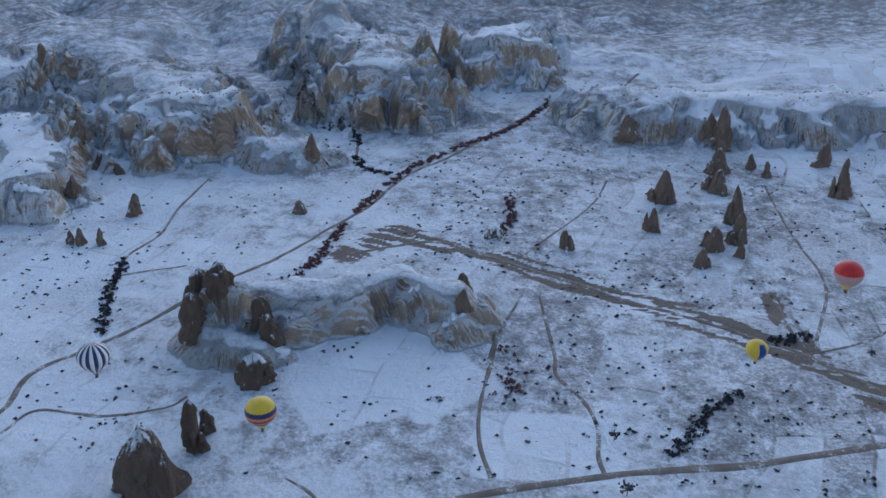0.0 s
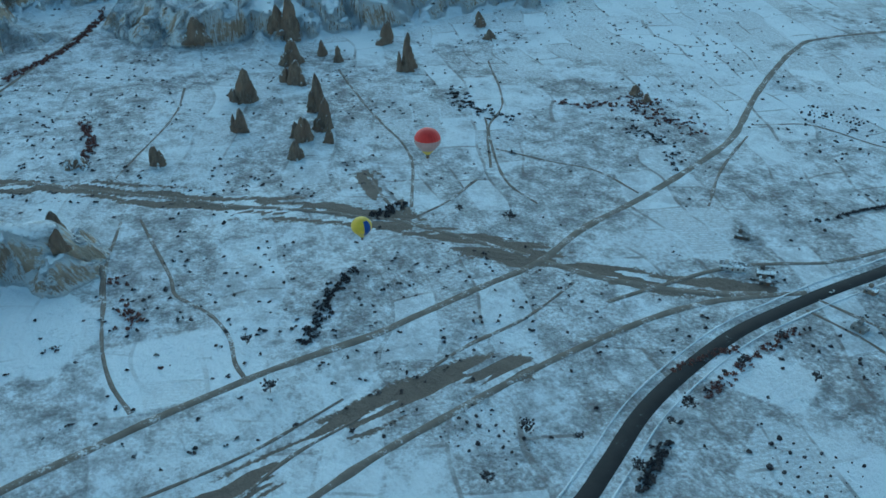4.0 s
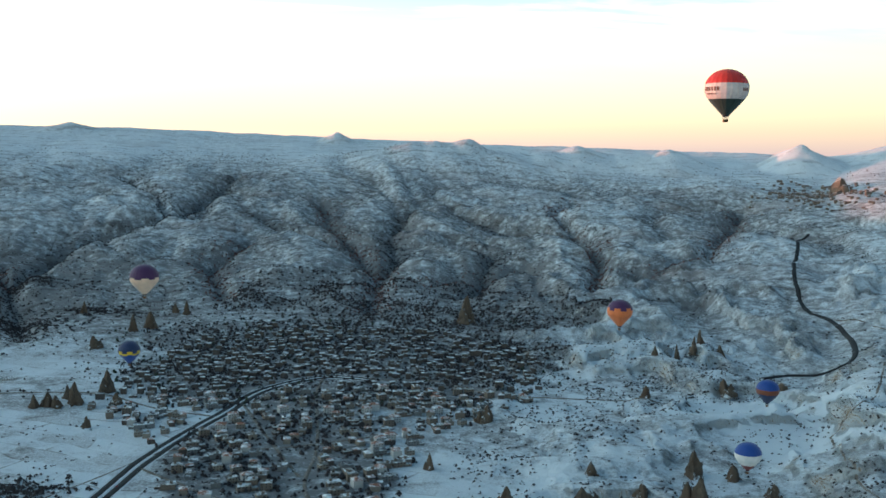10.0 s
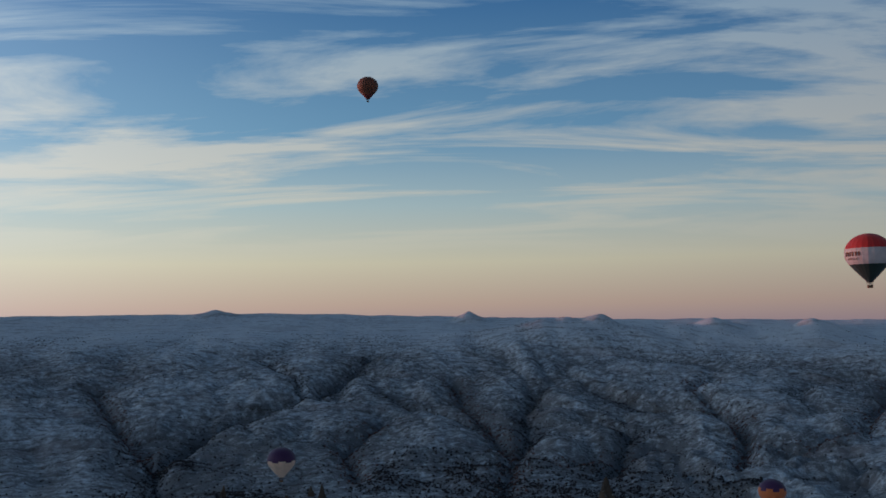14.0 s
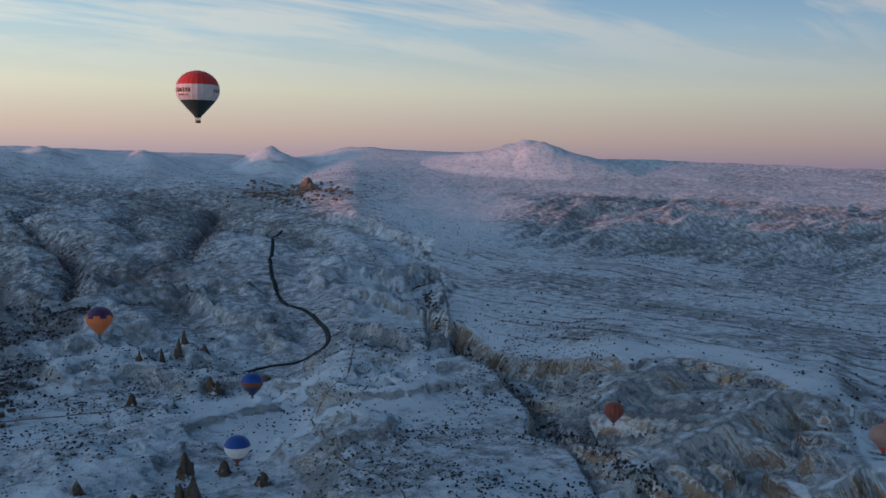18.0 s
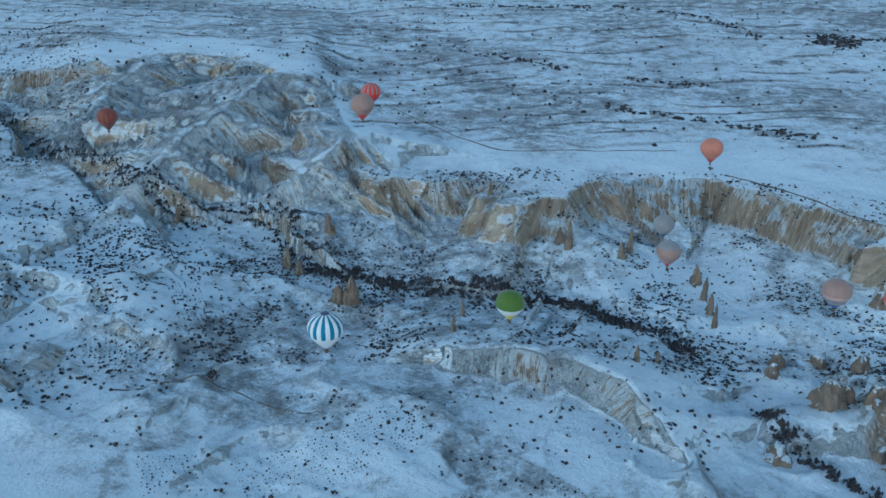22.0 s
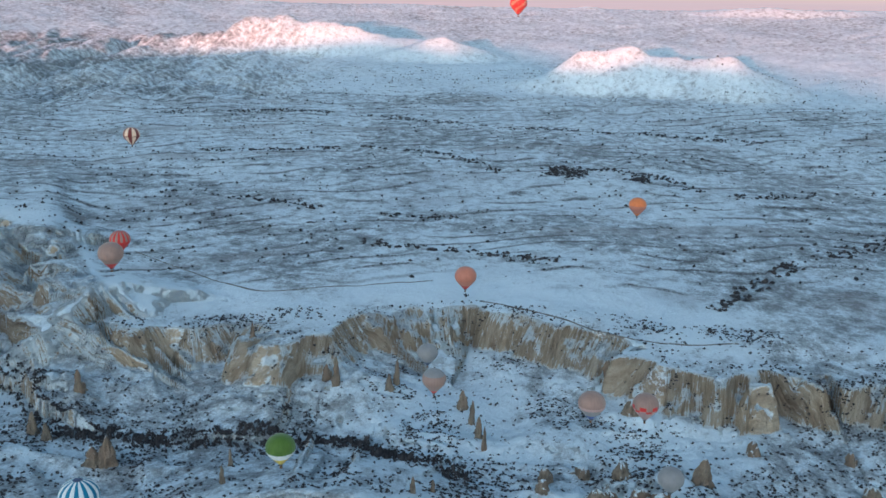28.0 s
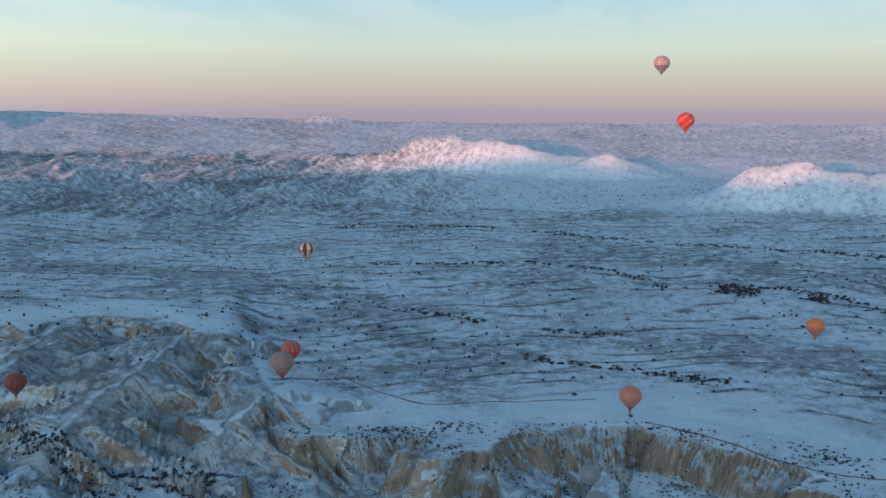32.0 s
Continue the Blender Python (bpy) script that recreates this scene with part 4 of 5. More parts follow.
def balloon(label, x, y, z, wide, paint, heading=0.0):
    """paint(gore, u) names the cloth; cells of one colour and gore run are one panel."""
    body = empty("hot_air_balloon", (x, y, z - 0.56 * wide), heading)
    cells = {}
    for g in range(GORES):
        for k in range(RINGS):
            cells.setdefault(paint(g, (k + 0.5) / RINGS), []).append((g, k))
    sub = 3
    for (cloth, piece, *_), quads in cells.items():
        verts, faces, seen = [], [], {}

        def vert(i, k):
            key = (i % (GORES * sub), k)
            if key not in seen:
                r, h = profile(k / RINGS)
                bulge = 1 - 0.035 * abs(math.cos(math.pi * (i / sub))) ** 3
                a = 2 * math.pi * i / (GORES * sub)
                seen[key] = len(verts)
                verts.append((math.cos(a) * r * bulge * wide, math.sin(a) * r * bulge * wide, h * wide))
            return seen[key]
        for g, k in quads:
            for s in range(sub):
                i = g * sub + s
                faces.append((vert(i, k), vert(i, k + 1), vert(i + 1, k + 1), vert(i + 1, k)))
        shape(piece, verts, faces, CLOTH[cloth], body, flat=False, label=f"{cloth} balloon cloth panel")
    m = 0.085 * wide
    ring = [(math.cos(a) * m * q, math.sin(a) * m * q, h) for q, h in ((1.0, -0.02 * wide), (0.82, -0.055 * wide)) for a in [2 * math.pi * i / 16 for i in range(16)]]
    shape("skirt", ring, [(i, 16 + i, 16 + (i + 1) % 16, (i + 1) % 16) for i in range(16)], CLOTH["black"], body)
    b, top = 0.05 * wide, -0.115 * wide
    floor_v, floor_f = box(-b, b, -b * 0.75, b * 0.75, top - 0.065 * wide, top - 0.058 * wide)
    t = 0.008 * wide
    sides = [box(-b, b, -b * 0.75, -b * 0.75 + t, top - 0.058 * wide, top), box(-b, b, b * 0.75 - t, b * 0.75, top - 0.058 * wide, top),
             box(-b, -b + t, -b * 0.75 + t, b * 0.75 - t, top - 0.058 * wide, top), box(b - t, b, -b * 0.75 + t, b * 0.75 - t, top - 0.058 * wide, top)]
    basket = shape("basket", *joined((floor_v, floor_f), *sides), WICKER, body, label="wicker passenger basket")
    shape("burner", *joined(box(-b * 0.5, b * 0.5, -b * 0.4, b * 0.4, -0.09 * wide, -0.078 * wide), box(-b * 0.3, -b * 0.05, -b * 0.15, b * 0.15, -0.078 * wide, -0.06 * wide),
                            box(b * 0.05, b * 0.3, -b * 0.15, b * 0.15, -0.078 * wide, -0.06 * wide)), STEEL, basket, label="steel gas burner")
    for sx in (-1, 1):
        for sy in (-1, 1):
            w = 0.0035 * wide
            lo, hi = (sx * (b - t), sy * (b * 0.75 - t), top), (sx * m * 0.6, sy * m * 0.55, -0.055 * wide)
            v = [(q[0] + dx * w, q[1] + dy * w, q[2]) for q in (lo, hi) for dx, dy in ((-1, -1), (1, -1), (1, 1), (-1, 1))]
            shape("rope", v, [(0, 1, 5, 4), (1, 2, 6, 5), (2, 3, 7, 6), (3, 0, 4, 7)], ROPE, basket)
    return tagged(body, label, "balloon", group="hot-air balloons over the valley")


def bands(*stops):
    """Bands of cloth from the crown down: (colour, lower edge)."""
    def paint(g, u):
        for i, (c, edge) in enumerate(stops):
            if u < edge:
                return c, ("crown" if i == 0 else "band" if i < len(stops) - 1 else "lower_panel")
        return stops[-1][0], "lower_panel"
    return paint


def stripes(one, two, low=None, edge=1.1, crown=None, belt=None, pair=1):
    def paint(g, u):
        if crown and u < 0.06:
            return crown, "crown"
        if belt and belt[1] < u < belt[2]:
            return belt[0], "belt"
        if low and u > edge:
            return low, "lower_panel"
        return (one if g // pair % 2 else two), "gore", g // pair
    return paint


def jagged(top, low, edge, tooth, rim=None):
    def paint(g, u):
        e = edge + tooth * (1 if g % 4 < 2 else -1)
        if rim and abs(u - e) < 0.05:
            return rim, "zigzag"
        return (top, "crown") if u < e else (low, "lower_panel")
    return paint


def spiral(one, two):
    return lambda g, u: (one, "band") if (g + int(u * 16)) % 6 < 4 else (two, "zigzag")


def wedge(base, patch):
    return lambda g, u: (patch, "patch") if 8 < g < 12 and 0.2 < u < 0.85 else (base, "envelope")


BALLOONS = [
    ("navy and white striped balloon low over snow", -444, -133, 127, 17, stripes("navy", "white"), 0.0),
    ("yellow balloon with navy and orange belts", -430, -49, 96, 17, bands(("yellow", 0.40), ("navy", 0.50), ("orange", 0.58), ("navy", 0.64), ("orange", 0.74), ("navy", 0.79), ("yellow", 2)), 0.0),
    ("red-topped balloon with pale pink lower half", -499, 309, 123, 18, bands(("red", 0.46), ("pink", 0.8), ("yellow", 2)), 0.0),
    ("yellow balloon with blue vertical patch", -529, 272, 54, 15, wedge("yellow", "blue"), -2.55),
    ("purple and cream balloon with toothed border", -130, 604, 299, 18, jagged("purple", "cream", 0.52, 0.03), 0.0),
    ("orange balloon with dark purple toothed crown", 187, 646, 270, 18, jagged("purple", "orange", 0.42, 0.04), 0.3),
    ("blue balloon with yellow toothed belt", -176, 759, 220, 17, jagged("navy", "blue", 0.58, 0.03, "yellow"), 0.0),
    ("blue balloon with orange belt", 309, 670, 206, 17, bands(("blue", 0.46), ("brown", 0.60), ("navy", 2)), 0.0),
    ("dark blue balloon with white lower half", 264, 597, 181, 18, bands(("blue", 0.48), ("white", 0.80), ("maroon", 2)), 0.0),
    ("red white and dark green banded balloon with lettering bars", 169, 424, 410, 20, bands(("red", 0.42), ("pale", 0.68), ("bottle", 2)), 0.0),
    ("plain dark orange-brown balloon high in sky", -95, 784, 585, 18, bands(("brown", 0.85), ("maroon", 2)), 0.0),
    ("dark red and brown striped balloon", 580, 546, 172, 17, stripes("maroon", "brown"), 0.0),
    ("grey-orange balloon with red mouth", 608, 327, 200, 18, bands(("dusk", 0.82), ("red", 2)), 0.0),
    ("red and grey striped balloon above the cliff", 750, 394, 171, 18, stripes("red", "dusk", "red", 0.55), 0.0),
    ("cream and brown striped balloon with belt", 957, 481, 231, 18, stripes("cream", "maroon", None, 1.1, None, ("maroon", 0.52, 0.59), 2), 0.0),
    ("salmon-orange balloon with red mouth", 738, 89, 161, 18, bands(("salmon", 0.84), ("red", 2)), 0.0),
    ("pale orange balloon over the plain", 970, -58, 179, 18, bands(("orange", 0.5), ("salmon", 0.9), ("orange", 2)), 0.0),
    ("dull grey balloon inside the cliff bowl", 718, 116, 100, 17, bands(("grey", 0.85), ("navy", 2)), 0.0),
    ("grey balloon with red mouth", 612, 94, 122, 17, bands(("grey", 0.35), ("dusk", 0.88), ("red", 2)), 0.0),
    ("yellow-green balloon with white belt and yellow foot", 494, 167, 121, 18, bands(("green", 0.56), ("white", 0.76), ("yellow", 2)), 0.0),
    ("teal and white striped balloon with white base", 371, 224, 151, 19, stripes("teal", "white", "white", 0.60, "navy"), 0.0),
    ("dusky balloon with red zigzag belt", 578, -49, 130, 17, jagged("dusk", "pink", 0.56, 0.05, "red"), 0.0),
    ("pinkish grey balloon with pale red marking", 546, -14, 142, 17, bands(("dusk", 0.52), ("pink", 0.62), ("grey", 0.86), ("blue", 2)), 0.0),
    ("plain grey balloon low between the rocks", 529, -63, 105, 16, bands(("grey", 0.9), ("black", 2)), 0.0),
    ("red balloon with diagonal cream pattern", 1013, 75, 376, 18, spiral("red", "salmon"), 0.0),
    ("pale grey-pink balloon high in the sky", 1083, 108, 438, 18, bands(("pink", 0.6), ("grey", 2)), 0.0)]
def lettering(body, wide, angles, u0, u1, spread, cloth):
    """Plain bars for writing on the cloth, just proud of it."""
    for a in angles:
        verts = []
        for lift in (1.004, 1.022):
            for u in (u0, u1):
                r, h = profile(u)
                for d in (-spread, spread):
                    verts.append((math.cos(radians(a + d)) * r * wide * lift, math.sin(radians(a + d)) * r * wide * lift, h * wide))
        shape("lettering_bar", verts, [(4, 6, 7, 5), (0, 1, 3, 2), (0, 4, 5, 1), (2, 3, 7, 6), (0, 2, 6, 4), (1, 5, 7, 3)], CLOTH[cloth], body, label="dark lettering bar")


for args in BALLOONS:
    made = balloon(*args)
    if args[4] == 20:
        lettering(made, 20, (184, 192, 201, 209, 218, 226), 0.485, 0.55, 2.0, "brown")
        lettering(made, 20, (190, 197, 204, 211, 218), 0.585, 0.61, 1.8, "dusk")
        lettering(made, 20, (296, 304, 312), 0.50, 0.55, 1.8, "brown")



# ---- fairy chimneys ----
def cone(high, wide, seed, blunt, dx=0.0, dy=0.0):
    """One weathered cone of rock, its foot below the ground."""
    rnd = random.Random(seed)
    rings, seg, depth = 15, 20, 0.14
    verts, faces = [], []
    lean = (rnd.uniform(-0.12, 0.12) * wide, rnd.uniform(-0.12, 0.12) * wide)
    ax, ay = rnd.uniform(0.8, 1.2), rnd.uniform(0.8, 1.2)
    for k in range(rings):
        t = k / (rings - 1)
        r = 0.5 * wide * ((1 - t) ** 0.85 * (1 - blunt) + blunt * (1 - t ** 5) ** 0.6) * (1.0 + 0.16 * (1 - t) ** 4)
        for i in range(seg):
            a = 2 * math.pi * i / seg
            n = noise.fractal((math.cos(a) * 1.3 + seed * 3.1, math.sin(a) * 1.3, t * 1.5 * high / max(wide, 1)), 1.0, 2.0, 4)
            rib = abs(noise.noise((math.cos(a) * 3.5 + seed, math.sin(a) * 3.5, t * 0.6))) - 0.2
            q = r * (1 + 0.60 * n + 0.55 * rib)
            h = high * (t * (1 + depth) - depth) + 0.13 * high * noise.noise((seed, i * 0.6, t * 3)) * (1 - t * 0.4)
            verts.append((dx + math.cos(a) * q * ax + lean[0] * t, dy + math.sin(a) * q * ay + lean[1] * t, h))
    for k in range(rings - 1):
        for i in range(seg):
            j = (i + 1) % seg
            faces.append((k * seg + i, k * seg + j, (k + 1) * seg + j, (k + 1) * seg + i))
    faces.append(tuple((rings - 1) * seg + i for i in range(seg)))
    return verts, faces


def chimney(x, y, high, wide, seed, blunt=0.0, label="pointed brown tuff pinnacle standing in snow", material=ROCK):
    rnd = random.Random(seed + 1000)
    pieces = [cone(high, wide * 0.86, seed, blunt)]
    for k in range(rnd.randrange(1, 4) if wide > 9 else 0):
        a, s = rnd.uniform(0, 6.28), rnd.uniform(0.35, 0.75)
        pieces.append(cone(high * s, wide * rnd.uniform(0.35, 0.6), seed * 7 + k + 400, blunt, math.cos(a) * wide * 0.34, math.sin(a) * wide * 0.34))
    ob = shape("rock_pinnacle", *joined(*pieces), material, flat=False)
    ob.location = (x, y, ground_height(x, y) - 0.02 * high)
    return tagged(ob, label, "rock")


EAST = [(-935, 345, 44, 32), (-929, 352, 27, 16), (-857, 308, 31, 19), (-1099, 476, 55, 34), (-1106, 464, 39, 27), (-1019, 440, 37, 27), (-955, 415, 32, 33),
        (-867, 401, 49, 22), (-818, 384, 38, 22), (-785, 373, 18, 11), (-808, 356, 28, 26), (-769, 329, 23, 16), (-823, 211, 23, 20), (-735, 99, 28, 21),
        (-962, -219, 27, 18), (-1007, -288, 25, 21), (-1144, -311, 31, 25), (-1113, -286, 27, 23)]
EAST_SMALL = [(-1095, -263, 16, 16), (-1089, -35, 36, 21), (-952, -48, 18, 15), (-1026, 484, 24, 14), (-994, 490, 25, 13), (-924, 543, 54, 24), (-1022, 572, 35, 23),
              (-896, -271, 16, 11), (-892, -259, 21, 12), (-889, -240, 21, 12), (-1564, -463, 50, 35), (-1135, 366, 35, 34), (-672, 92, 20, 14),
              (-1023, 717, 23, 17), (-967, 694, 16, 18), (-721, 717, 15, 16), (-699, 713, 12, 11), (-864, 147, 12, 26)]
TOWN_SIDE = [(410, 1077, 34, 30), (246, 972, 26, 23), (354, 954, 32, 22), (368, 947, 34, 23), (280, 1064, 16, 18), (169, 1001, 17, 15), (321, 994, 15, 18), (453, 1060, 20, 20),
             (189, 1305, 24, 24), (179, 1308, 17, 15), (240, 2000, 59, 41), (93, 1107, 21, 14), (-514, 1370, 20, 23), (586, 1650, 41, 15), (625, 1673, 33, 17), (643, 1691, 28, 13),
             (673, 1664, 25, 22), (534, 1617, 19, 12), (456, 1422, 23, 18), (591, 1437, 25, 29)]
TOWN_EAST = [(-462, 1404, 20, 15), (-446, 1414, 22, 20), (-431, 1405, 20, 18), (-410, 1421, 35, 33), (-361, 1300, 17, 12), (-380, 1495, 36, 25), (-438, 1921, 36, 17), (-407, 1947, 36, 26),
             (-356, 2064, 32, 15), (-383, 2082, 23, 15), (-478, 1792, 25, 27), (-428, 1456, 22, 17), (-350, 1425, 18, 18), (-572, 2067, 28, 15), (674, 1709, 22, 13), (674, 1415, 19, 21),
             (476, 999, 17, 21), (369, 779, 15, 22), (333, 779, 14, 17)]
CANYON = [(857, 169, 27, 8), (840, 173, 17, 8), (834, 100, 20, 10), (807, 88, 24, 9), (775, 78, 22, 8), (755, 71, 23, 6), (830, 223, 29, 9), (841, 235, 18, 12), (857, 316, 15, 7),
          (636, 112, 14, 5), (648, 99, 11, 4), (766, 453, 22, 12), (657, 369, 25, 13), (657, 382, 15, 13), (756, 633, 15, 9), (705, 464, 21, 11), (700, 449, 17, 10), (672, 270, 16, 5), (629, 260, 16, 6)]
OUTCROPS = [(705, 16, 23, 13), (687, 16, 16, 12), (643, -26, 37, 26), (656, -35, 30, 20), (725, -15, 15, 19), (710, -47, 26, 20), (646, -57, 24, 22), (632, -68, 33, 22), (830, -58, 24, 22),
            (644, -90, 25, 20), (640, -117, 20, 20), (581, 2, 15, 21), (597, -73, 25, 13), (610, -63, 18, 13), (584, -123, 34, 25), (698, -107, 37, 14), (895, -38, 25, 15),
            (700, -235, 42, 22), (628, -160, 15, 14), (770, -157, 20, 13), (778, -239, 17, 12)]
for i, (x, y, high, wide) in enumerate(EAST + EAST_SMALL):
    chimney(x, y, high * 0.86, wide * 0.95, i, 0.22)
# the town's pinnacles take the darker copy, their shade is in the colour
for i, q in enumerate(TOWN_SIDE + TOWN_EAST):
    chimney(*q, 60 + i, 0.12, "dark grey-brown tuff pinnacle on the town's slopes", DARK_ROCK)
for i, q in enumerate(CANYON):
    chimney(*q, 120 + i, 0.25, "slender golden tuff pinnacle below the cliff", PALE_ROCK)
for i, (x, y, high, wide) in enumerate(OUTCROPS):
    chimney(x, y, high * 0.62, wide * 0.95, 160 + i, 0.6, "rounded tan tuff outcrop on the snowy slope", PALE_ROCK)
BROWN_ROCKS = [(61, 644, 21, 24), (85, 632, 27, 33), (122, 692, 18, 26), (143, 699, 19, 16), (129, 603, 30, 26), (103, 552, 19, 19), (93, 600, 13, 12), (84, 607, 10, 14), (179, 616, 17, 15), (178, 649, 21, 16), (170, 658, 18, 13), (200, 632, 21, 21), (189, 584, 13, 14), (80, 562, 13, 14), (254, 983, 25, 35), (151, 665, 11, 13), (159, 628, 12, 14), (148, 595, 10, 12), (65, 558, 9, 14), (196, 577, 13, 14)]
for i, (x, y, high, wide) in enumerate(BROWN_ROCKS):
    chimney(x, y, high * 0.8, wide * 0.8, 230 + i, 0.45, "squat brown rock knoll on a snowy slope", DARK_ROCK if i % 3 else ROCK)
DARK_ROCKS = [(-488, -126, 50, 44), (-535, -106, 38, 17), (-554, -101, 19, 12), (-669, -123, 32, 24), (-708, -116, 33, 34), (-690, -102, 24, 22), (-655, -62, 25, 14), (-619, -73, 23, 30), (-668, -69, 24, 16)]
for i, q in enumerate(DARK_ROCKS):
    chimney(*q, 200 + i, 0.6, "dark jagged rock outcrop standing out of snow", DARK_ROCK)


# ---- shrubs, hedges and woods ----
def ball(level):
    bm = bmesh.new()
    bmesh.ops.create_icosphere(bm, subdivisions=level, radius=1.0)
    v = np.array([q.co[:] for q in bm.verts])
    f = np.array([[q.index for q in face.verts] for face in bm.faces])
    bm.free()
    return v, f


OCTA = (np.array([(1, 0, 0), (-1, 0, 0), (0, 1, 0), (0, -1, 0), (0, 0, 1), (0, 0, -0.5)], float),
        np.array([(0, 2, 4), (2, 1, 4), (1, 3, 4), (3, 0, 4), (2, 0, 5), (1, 2, 5), (3, 1, 5), (0, 3, 5)]))
ICO = ball(1)


def scatter(name, places, radius, material, label, seed, solid=ICO, tall=0.85, clumps=1):
    """Many shrubs as one mesh of uneven clumps."""
    rnd = np.random.RandomState(seed)
    p = np.asarray(places, float)
    if clumps > 1:
        p = np.repeat(p, clumps, axis=0) + rnd.normal(0, radius * (0.75 if clumps < 6 else 1.5), (len(p) * clumps, 2))
    n = len(p)
    z = terrain(p[:, 0], p[:, 1])
    v, f = solid
    size = radius * (0.4 + 1.3 * rnd.rand(n, 1, 1) ** 2) * rnd.uniform(0.75, 1.25, (n, 1, 3))
    size[:, :, 2] *= tall
    pts = v[None] * size * rnd.uniform(0.72, 1.28, (n, len(v), 1))
    pts[:, :, 0] += p[:, 0, None]
    pts[:, :, 1] += p[:, 1, None]
    pts[:, :, 2] += (z + size[:, 0, 2] * 0.45)[:, None]
    faces = (f[None] + (np.arange(n) * len(v))[:, None, None]).reshape(-1, 3)
    me = grid_mesh(name, pts.reshape(-1, 3), faces, False)
    me.materials.append(material)
    return tagged(new(name, me), label, "shrubs", kind="stuff")


def sample(n, a0, a1, r0, r1, seed, density):
    """Places in a sector, kept where density(x, y, r, az) is above chance."""
    rnd = np.random.RandomState(seed)
    az, r = np.radians(rnd.uniform(a0, a1, n)), np.sqrt(rnd.uniform(r0 * r0, r1 * r1, n))
    x, y = -np.sin(az) * r, np.cos(az) * r
    keep = rnd.rand(n) < density(x, y, r, np.degrees(az))
    return np.column_stack([x, y])[keep]


def along(pts, every, spread, seed):
    rnd = np.random.RandomState(seed)
    line = curve_points(pts, every)
    q = np.array([[p.x, p.y] for p in line])
    return q + rnd.normal(0, spread, q.shape)


def clustered(x, y, size, lo, hi, seed):
    return smooth(fbm(x, y, size, 3, seed), lo, hi)


def balks(x, y):
    f = terrace_field(x, y)
    return (np.abs(f - np.floor(f) - 0.5) < 0.07) * 1.0


NO_GO = [(HIGHWAY, 15)] + [(p, 9) for _, p in DIRT_ROADS]


def off_roads(p):
    keep = np.ones(len(p), bool)
    for line, gap in NO_GO:
        keep &= line_distance(p[:, 0], p[:, 1], line)[0] > gap
    return p[keep]


scatter("shrubs", off_roads(sample(6500, 40, 113, 430, 1500, 1, lambda x, y, r, a: clustered(x, y, 120, 0.42, 0.75, 201) * 0.75 + 0.10)), 1.0, SHRUB, "bare dark shrubs dotting the eastern valley", 1, OCTA, clumps=4)
scatter("shrubs", off_roads(sample(6000, -16, 42, 430, 1400, 2, lambda x, y, r, a: clustered(x, y, 90, 0.46, 0.74, 203) * 0.7 + 0.07)), 1.05, SHRUB, "bare dark shrubs and orchard trees in snowy fields", 2, OCTA, clumps=4)
scatter("shrubs", sample(60000, -34, 30, 1500, 4300, 3, lambda x, y, r, a: np.clip(smooth(0.46 - hill_ribs(x, y, r, a), 0.0, 0.28) * 0.55 + 0.7 * np.exp(-gully_distance(x, y) / 50) + 0.6 * balks(x, y) + 0.05, 0, 1)), 2.0, SHRUB, "dark shrubs covering the hillside above the town", 3, OCTA)
scatter("shrubs", sample(4200, -112, -24, 400, 760, 4, lambda x, y, r, a: clustered(x, y, 70, 0.47, 0.70, 207) * 0.75 + 0.03), 0.85, SHRUB, "bare shrubs scattered over the near slopes", 4, clumps=3)
scatter("shrubs", sample(20000, -112, -44, 640, 1000, 5, lambda x, y, r, a: clustered(x, y, 60, 0.42, 0.66, 209) * 0.85 + 0.10), 0.95, SHRUB, "dark shrubs over the canyon floor and bowl", 5, OCTA, clumps=3)
scatter("shrubs", sample(24000, -46, -6, 600, 1900, 6, lambda x, y, r, a: clustered(x, y, 80, 0.42, 0.66, 211) * 0.7 + 0.10), 1.25, SHRUB, "dark shrubs on the broken ground beside the town", 6, OCTA, 0.9, 2)


scatter("shrubs", sample(70000, -113, -34, 960, 3300, 7, lambda x, y, r, a: (balks(x, y) * (0.15 + clustered(x, y, 220, 0.38, 0.6, 214)) * 0.8 + 0.05) * smooth(r, 1080, 1250)), 2.0, SHRUB, "rows of dark shrubs across the snowy plain", 7, OCTA)
for i, line in enumerate(GULLIES):
    scatter("thicket", along(line, 1.8, 24, 30 + i), 2.0, RUSSET if i % 2 else SHRUB, "dense dark thicket filling a hillside gully", 40 + i, OCTA, 0.9, 3)
scatter("town_trees", sample(30000, -16, 16, 850, 2480, 8, lambda x, y, r, a: town_cover(x, y) * (0.16 + 0.65 * clustered(x, y, 60, 0.38, 0.58, 221)) * (0.6 + 0.4 * smooth(r, 1300, 1500))), 2.1, SHRUB, "bare garden trees between the town houses", 8, OCTA, 1.1, 2)
STREAM_LINE = polar([q for q in STREAM if -93 < q[0] < -32])
def stretches(p, seed, keep=0.42):
    """Drops stretches of a row, so that it comes in clumps."""
    n = fbm(p[:, 0], p[:, 1], 55, 2, seed)
    return p[n > keep]


